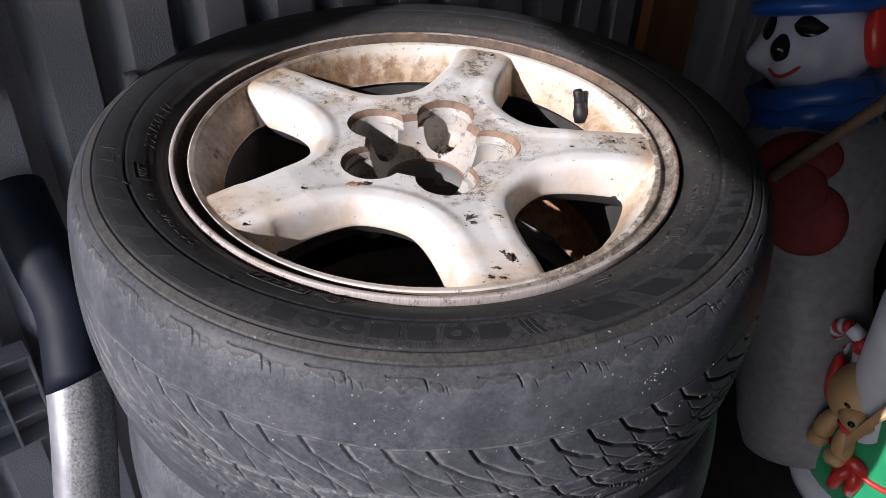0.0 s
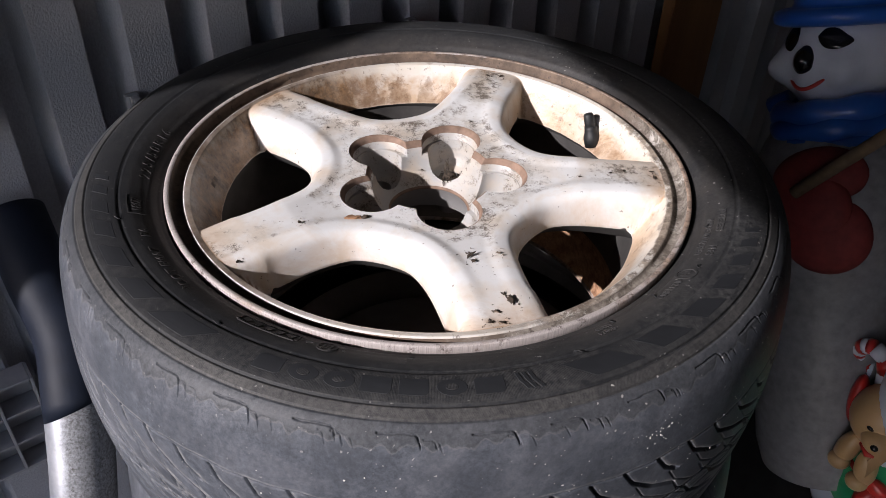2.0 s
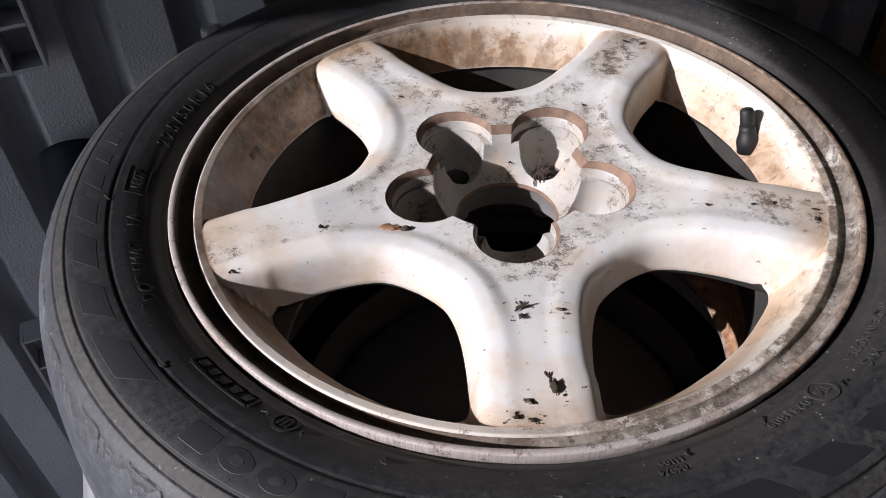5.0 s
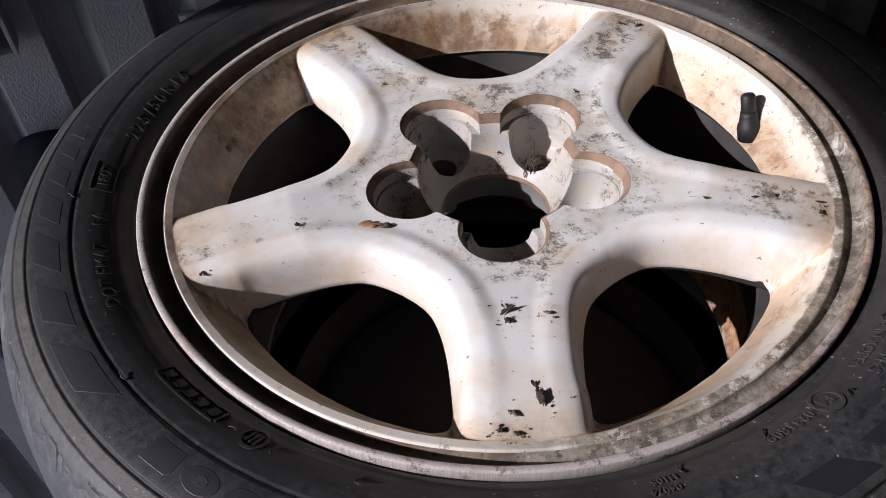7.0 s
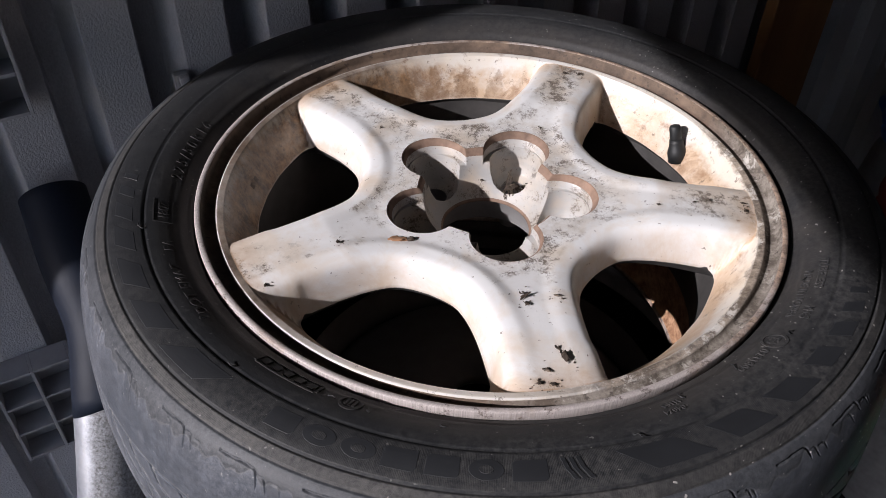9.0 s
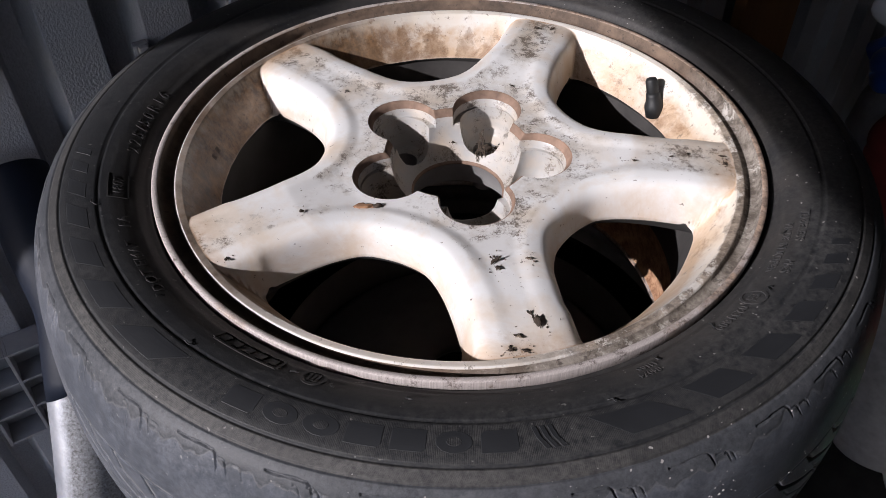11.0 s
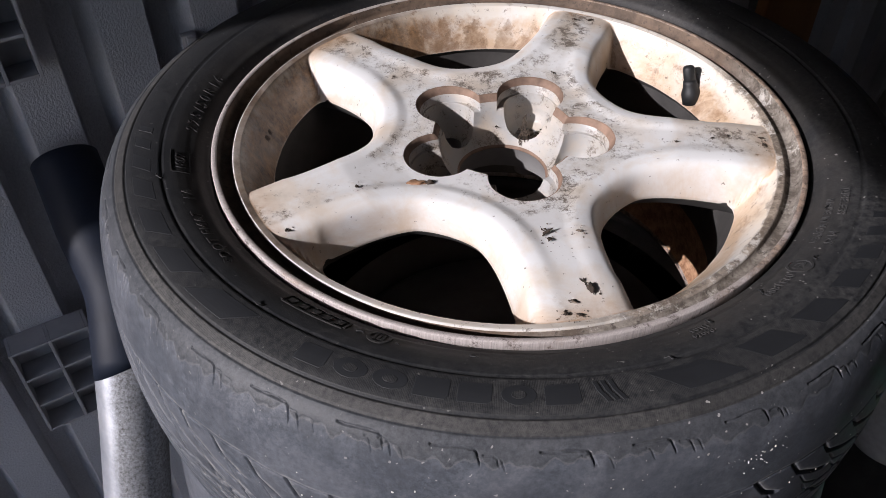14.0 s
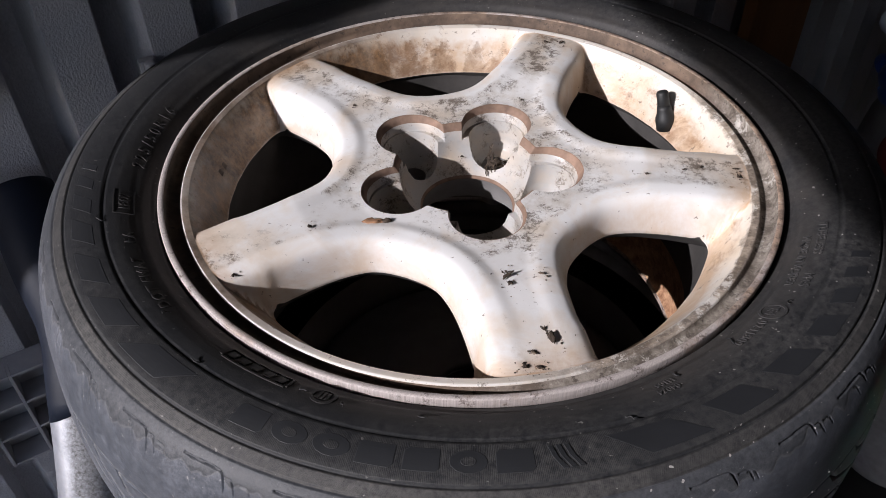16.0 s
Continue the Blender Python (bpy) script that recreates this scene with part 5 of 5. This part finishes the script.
# stems that lie over the pocket's edge and hang into the bore
rng = random.Random(52)
for _ in range(8):
    end, sway = rng.choice((0.026, 0.031, 0.034, 0.036, 0.038)), rng.uniform(-0.0055, 0.0055)
    p = []
    for way in np.linspace(0, 1, 6):
        x, y = 0.0125 + 0.003 * way + sway * math.sin(2.4 * way) + rng.uniform(-0.0018, 0.0018), 0.0475 + (end - 0.0475) * way
        r = math.hypot(x, y)
        p.append((x - 0.0165, y - 0.0490, 0.0465 + hub_height(max(r, 0.0375)) + 0.0012 - max(0.0, 0.0375 - r) * 0.35))
    bm = bmesh.new()
    tube_into(bm, list(curve_through(p, 4)), rng.uniform(0.00018, 0.00034), 0, 5)
    part("stem", finish(bm, "stem", DRY), wisp)
litter("dry_leaf_curl", "pale curled leaf in a bolt pocket", 0.0150, 0.0530, LIP - 0.0480, 2, 2, 0.0080, 33, DRY_PALE)
litter("dried_leaf_scraps", "tiny dark scraps on the hub floor", -0.010, 0.0445, LIP - 0.0372, 5, 0, 0.0032, 35, DRY)

# cast maker's sign on the barrel wall: two plain bars and a line
for i, (da, wide) in enumerate(((-1.3, 0.0045), (1.3, 0.0045))):
    a = radians(182.4 + da)
    bm = bmesh.new()
    box_into(bm, (0.0060, wide, 0.0012), Matrix())
    m = Matrix.Translation((0.1890 * math.cos(a), 0.1890 * math.sin(a), BASE - 0.0258)) @ Matrix.Rotation(a, 4, "Z") @ Matrix.Rotation(radians(-56), 4, "Y")
    part("cast_mark", finish(bm, "cast_mark", GRIMY), top_wheel, "", m)

# ---- pipe beside the stack ----
PIPE_LINE = ((-0.436, 0.050, -0.119), (-0.400, 0.004, -0.158), (-0.368, -0.032, -0.200), (-0.351, -0.073, -0.236), (-0.342, -0.112, -0.291), (-0.340, -0.136, -0.333), (-0.338, -0.158, -0.375), (-0.336, -0.180, -0.45), (-0.336, -0.200, -0.62), (-0.338, -0.215, -0.8765))
line = curve_through(PIPE_LINE, 8)
line[:, 2] += LIP
line[:, 0] += 0.013
pipe = new("metal_pipe")
pipe.location = line[-1]
tagged(pipe, "bent dull metal pipe standing between wheels and wall", "pipe")
line = line - line[-1]
bm = bmesh.new()
tube_into(bm, [*line[24:]], 0.0308, 0, 36)
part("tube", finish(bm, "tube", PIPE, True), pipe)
# upper tube coloured as shade; its slanted end follows the shade's edge
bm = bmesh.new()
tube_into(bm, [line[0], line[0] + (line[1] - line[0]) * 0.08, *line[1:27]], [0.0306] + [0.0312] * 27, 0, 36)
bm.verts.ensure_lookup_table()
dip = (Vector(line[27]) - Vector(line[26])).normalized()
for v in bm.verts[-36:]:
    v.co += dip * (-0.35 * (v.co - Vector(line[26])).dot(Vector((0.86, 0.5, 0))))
part("shaded_tube", finish(bm, "shaded_tube", PIPE_SHADE, True), pipe, "upper tube, its shade put in as dark navy")
at = Vector(line[50])
down = (Vector(line[51]) - at).normalized()
bm = bmesh.new()
tube_into(bm, [at - down * 0.012, at - down * 0.010, at + down * 0.010, at + down * 0.012], [0.0318, 0.0332, 0.0332, 0.0318], 0, 36)
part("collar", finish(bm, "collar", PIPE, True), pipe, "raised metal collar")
for a in (-2.55, -1.05):
    out = Vector((math.cos(a), math.sin(a), 0))
    out = (out - down * out.dot(down)).normalized()
    side = down.cross(out)
    bm = bmesh.new()
    ring = [at + out * (0.033 + 0.007 * math.sin(u)) + side * 0.011 * math.cos(u) - down * 0.016 for u in np.linspace(0, math.pi, 9)]
    tube_into(bm, ring, 0.0032, 0, 10)
    part("latch_loop", finish(bm, "latch_loop", PIPE, True), pipe, "small metal latch loop")


# ---- lattice brackets on the wall ----
def lattice(s0, s1, z0, z1, cols, rows, label):
    """A moulded frame of ribs on the wall; each rib stands off the wall."""
    root = new("lattice_bracket")
    root.matrix_world = Matrix.Translation(spot(s0, WALL, z0)) @ turned
    tagged(root, label, "bracket", "lattice brackets")
    w, h, deep, t = s1 - s0, z1 - z0, 0.030, 0.0035
    bm = bmesh.new()
    box_into(bm, (w, 0.003, h), Matrix.Translation((w / 2, -0.0015, h / 2)))
    part("back_plate", finish(bm, "back_plate", LATTICE), root)
    for i in range(cols + 1):
        bm = bmesh.new()
        box_into(bm, (t, deep, h + t), Matrix.Translation((w * i / cols, -0.003 - deep / 2, h / 2)), 0.0008)
        part("upright_rib", finish(bm, "upright_rib", LATTICE), root)
    for j in range(rows + 1):
        for i in range(cols):
            bm = bmesh.new()
            box_into(bm, (w / cols - t, deep - 0.001, t), Matrix.Translation((w * (i + 0.5) / cols, -0.003 - deep / 2, h * j / rows)), 0.0008)
            part("cross_rib", finish(bm, "cross_rib", LATTICE), root)
    return root


lattice(-0.414, -0.333, LIP - 0.457, LIP - 0.324, 2, 3, "grey moulded plastic lattice bracket low on the ribbed wall")
lattice(-0.3405, -0.284, LIP - 0.022, LIP + 0.134, 2, 4, "grey moulded plastic lattice bracket high on the ribbed wall")


def clip(s, z):
    root = new("wall_clip")
    root.matrix_world = Matrix.Translation(spot(s, WALL, z)) @ turned
    tagged(root, "small grey plastic clip on a wall rib", "clip", "wall clips")
    bm = bmesh.new()
    box_into(bm, (0.016, 0.010, 0.022), Matrix.Translation((0, -0.004, 0)), 0.003)
    part("clip_body", finish(bm, "clip_body", LATTICE), root)
    bm = bmesh.new()
    box_into(bm, (0.010, 0.008, 0.010), Matrix.Translation((0.001, -0.012, 0.006)), 0.003)
    part("clip_tab", finish(bm, "clip_tab", LATTICE), root)


clip(-0.146, LIP - 0.045)
clip(0.209, LIP - 0.045)

# ---- board against the wall ----
board = box("wooden_board", (0.13, 0.022, 1.55), Matrix.Translation(spot(0.77, WALL - 0.0125, 0.775)) @ turned, WOOD, 0.003)
tagged(board, "orange-brown wooden board standing against the ribbed wall", "board")

# ---- snowman ornament ----
SNOWMAN, LEAN_TO = Vector((0.692, 0.365, 0.041)), Vector((-0.097, 0.299, 0.75))
HEAD = Vector((-0.004, 0.0, 0.780))


def face_way(az, el):
    """A direction from the head's middle: az from the front towards +x, el upwards, in degrees."""
    a, e = radians(az), radians(el)
    return Vector((math.sin(a) * math.cos(e), -math.cos(a) * math.cos(e), math.sin(e)))


def head_place(az, el, proud=0.0):
    """The moulded head's skin: an egg with two cheeks, a muzzle and a small nose."""
    way = face_way(az, el)
    swell = 0.0
    for a, e, wide, tall in ((-45, -6, 14, 0.27), (27, -6, 15, 0.28), (-9, -19, 13, 0.15), (-7, 3, 9, 0.18), (-9, -42, 22, 0.04)):
        off = math.degrees(way.angle(face_way(a, e)))
        swell += tall * math.exp(-((off / wide) ** 2))
    wide = 0.097 * (1 - 0.16 * max(0.0, -way.z))
    return HEAD + Vector((way.x * wide, way.y * wide * 0.95, way.z * 0.100)) * (1 + swell) + way * proud


def face_patch(bm, outline, index, proud=0.0018):
    """A painted patch on the head, from a closed outline of (az, el)."""
    p = curve_through([*outline, *outline[:3]], 6)[: 6 * len(outline)]
    ca, ce = p[:, 0].mean(), p[:, 1].mean()
    rings = []
    for share, rise in ((1.0, 0.0003), (0.96, proud), (0.6, proud), (0.25, proud)):
        rings.append([bm.verts.new(head_place(ca + (a - ca) * share, ce + (e - ce) * share, rise)) for a, e in p])
    n = len(p)
    for lo, hi in zip(rings, rings[1:]):
        for i in range(n):
            f = bm.faces.new((lo[i], lo[(i + 1) % n], hi[(i + 1) % n], hi[i]))
            f.material_index = index
    bm.faces.new(rings[-1]).material_index = index


bm = bmesh.new()
# body in the white that was darkened for the shade round it
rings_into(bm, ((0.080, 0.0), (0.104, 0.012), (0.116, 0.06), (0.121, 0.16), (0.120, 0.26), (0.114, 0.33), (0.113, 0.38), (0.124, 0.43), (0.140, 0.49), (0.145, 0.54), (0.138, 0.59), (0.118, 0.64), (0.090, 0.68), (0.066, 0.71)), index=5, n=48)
rows, around = 40, 72
skin = [[bm.verts.new(head_place(360.0 * i / around, -88 + 176 * k / rows)) for i in range(around)] for k in range(rows + 1)]
for lo, hi in zip(skin, skin[1:]):
    for i in range(around):
        bm.faces.new((lo[i], lo[(i + 1) % around], hi[(i + 1) % around], hi[i]))
face_patch(bm, ((-22, 28), (-21, 19), (-27, 11), (-36, 14), (-44, 23), (-40, 35), (-30, 37)), 1)
face_patch(bm, ((2, 26), (9, 33), (21, 33), (30, 27), (37, 20), (24, 13), (10, 15)), 1)
face_patch(bm, ((-9, 16), (-16, 7), (-15, -3), (-8, -8), (1, -4), (3, 6), (-2, 15)), 1, 0.004)
mouth = [head_place(az, el, 0.0008) for az, el in zip(np.linspace(-25, 13, 14), -11 - 9 * np.sin(np.linspace(0.15, 2.75, 14)) + np.linspace(-3, 2, 14))]
tube_into(bm, mouth, [0.0015, 0.0028, *([0.0034] * 10), 0.0028, 0.0015], 3, 8)
blob_into(bm, (0.100, 0.006, 0.795), (0.024, 0.036, 0.052), 3)
blob_into(bm, (-0.094, 0.034, 0.795), (0.022, 0.034, 0.050), 3)
rings_into(bm, ((0.098, 0.0), (0.110, 0.005), (0.113, 0.014), (0.110, 0.024), (0.098, 0.029), (0.084, 0.030), (0.081, 0.036), (0.079, 0.12), (0.073, 0.128)), (0, 0, 0.838), 2, n=48)
# scarf: a thick wrap with folds, and its end blown out to the side
for lift, wide, tilt in ((0.646, 0.084, 5.0), (0.672, 0.088, 7.0), (0.698, 0.086, 8.0)):
    wrap = [(wide * math.cos(a), wide * 0.98 * math.sin(a) - 0.004, lift + math.tan(radians(tilt)) * wide * math.cos(a)) for a in np.linspace(0, 2 * math.pi, 48)]
    tube_into(bm, wrap, [0.0235 + 0.0022 * math.sin(7 * a + lift * 90) for a in np.linspace(0, 2 * math.pi, 48)], 2, 12)
tube_into(bm, [(-0.080, -0.020, 0.706), (-0.104, -0.022, 0.700), (-0.108, -0.002, 0.682), (-0.110, 0.012, 0.664)], [0.022, 0.020, 0.016, 0.010], 2, 14)
# two mittens held together over the broom's handle, in colours darkened for shade
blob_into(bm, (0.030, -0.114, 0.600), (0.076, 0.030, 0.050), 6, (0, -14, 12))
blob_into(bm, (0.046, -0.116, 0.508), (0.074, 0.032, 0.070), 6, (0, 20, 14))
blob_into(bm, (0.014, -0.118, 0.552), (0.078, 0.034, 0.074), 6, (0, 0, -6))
tube_into(bm, [(0.008, -0.150, 0.578), (0.085, -0.152, 0.636), (0.170, -0.148, 0.700), (0.190, -0.146, 0.715)], 0.0105, 4, 12)
snowman = new("snowman_ornament", finish(bm, "snowman_ornament", [SNOW, BLACK, BLUE, RED, STICK, SNOW_SHADE, RED_SHADE], True))
snowman.matrix_world = Matrix.Translation(SNOWMAN) @ Vector((0, 0, 1)).rotation_difference(LEAN_TO).to_matrix().to_4x4() @ Matrix.Rotation(radians(-48), 4, "Z") @ Matrix.Scale(0.925, 4)
tagged(snowman, "white plastic snowman ornament with blue hat, leaning in the corner", "ornament")

# ---- small gift-sack ornament ----
bm = bmesh.new()
rings_into(bm, ((0.090, 0.0), (0.114, 0.008), (0.123, 0.030), (0.119, 0.050), (0.100, 0.060)), (0.006, 0.010, 0), 0, n=48)
rings_into(bm, ((0.094, 0.0), (0.110, 0.015), (0.115, 0.07), (0.111, 0.13), (0.103, 0.19), (0.088, 0.235), (0.055, 0.25)), (0.010, 0.008, 0.018), 1, n=48)
# the toy animal that looks out: head, muzzle, ear and two paws over the edge
blob_into(bm, (-0.052, -0.066, 0.214), (0.039, 0.040, 0.044), 2)
blob_into(bm, (-0.040, -0.098, 0.203), (0.024, 0.022, 0.018), 2, (0, 10, 0))
blob_into(bm, (-0.088, -0.052, 0.206), (0.011, 0.020, 0.040), 3, (0, -8, 0))
blob_into(bm, (-0.056, -0.103, 0.220), (0.0055, 0.004, 0.0034), 4, (0, 14, 0))
blob_into(bm, (-0.030, -0.102, 0.223), (0.0055, 0.004, 0.0034), 4, (0, -8, 0))
blob_into(bm, (-0.042, -0.119, 0.208), (0.0048, 0.004, 0.0040), 4)
tube_into(bm, [(-0.058, -0.109, 0.197), (-0.046, -0.116, 0.191), (-0.034, -0.115, 0.194)], [0.003, 0.0048, 0.003], 3, 10)
for x, y, z, turn in ((-0.070, -0.088, 0.158, 8), (-0.040, -0.104, 0.156, -10)):
    blob_into(bm, (x, y, z), (0.014, 0.016, 0.030), 2, (0, turn, 0))
    blob_into(bm, (x - 0.002, y - 0.008, z - 0.020), (0.014, 0.013, 0.012), 2)
# the toy's red hat with its wide white brim, tilted over one eye
hat = pose(-0.036, -0.055, 0.325, 8, 50, 0)
first = len(bm.verts)
rings_into(bm, ((0.044, -0.012), (0.062, -0.010), (0.070, 0.004), (0.064, 0.018), (0.050, 0.021)), index=0, n=40)
rings_into(bm, ((0.054, 0.016), (0.051, 0.045), (0.042, 0.072), (0.020, 0.087), (0.006, 0.090)), index=3, n=40)
bm.verts.ensure_lookup_table()
bmesh.ops.transform(bm, verts=bm.verts[first:], matrix=hat)
# a striped sugar stick, hooked over
hook = [Vector((-0.094 - 0.020 * math.sin(a), -0.040 + 0.004 * a, 0.262 + 0.022 * math.cos(a))) for a in np.linspace(3.3, 0.2, 11)]
hook += [Vector((-0.082, -0.040, 0.276)), Vector((-0.074, -0.042, 0.258)), Vector((-0.070, -0.044, 0.238)), Vector((-0.068, -0.046, 0.215))]
for i in range(14):
    tube_into(bm, [hook[i], hook[i + 1]], 0.0105, 3 if i % 2 else 0, 12)
# ribbon and bow
ribbon = [(0.010 + 0.114 * math.cos(a), 0.008 + 0.114 * math.sin(a), 0.132 + 0.018 * math.sin(a * 2 + 0.6) + 0.020 * math.cos(a)) for a in np.linspace(0, 2 * math.pi, 48)]
tube_into(bm, ribbon, 0.0040, 3, 8)
blob_into(bm, (-0.016, -0.104, 0.134), (0.018, 0.010, 0.012), 3, (0, 20, 0))
for x, z in ((-0.026, 0.085), (-0.008, 0.088)):
    tube_into(bm, [(-0.016, -0.104, 0.132), (x * 1.1, -0.110, 0.112), (x * 1.15, -0.106, z)], [0.008, 0.0105, 0.009], 3, 10)
blob_into(bm, (0.044, -0.088, 0.172), (0.030, 0.018, 0.034), 5, (0, 24, 0))
sack = new("gift_sack_ornament", finish(bm, "gift_sack_ornament", [SNOW, GREEN, TAN, RED, BLACK, BLUE], True))
sack.matrix_world = Matrix.Translation((0.806, 0.312, 0.0)) @ Matrix.Rotation(radians(-40), 4, "Z") @ Matrix.Scale(1.25, 4)
tagged(sack, "small green and red plastic gift-sack ornament with a red hat", "ornament")
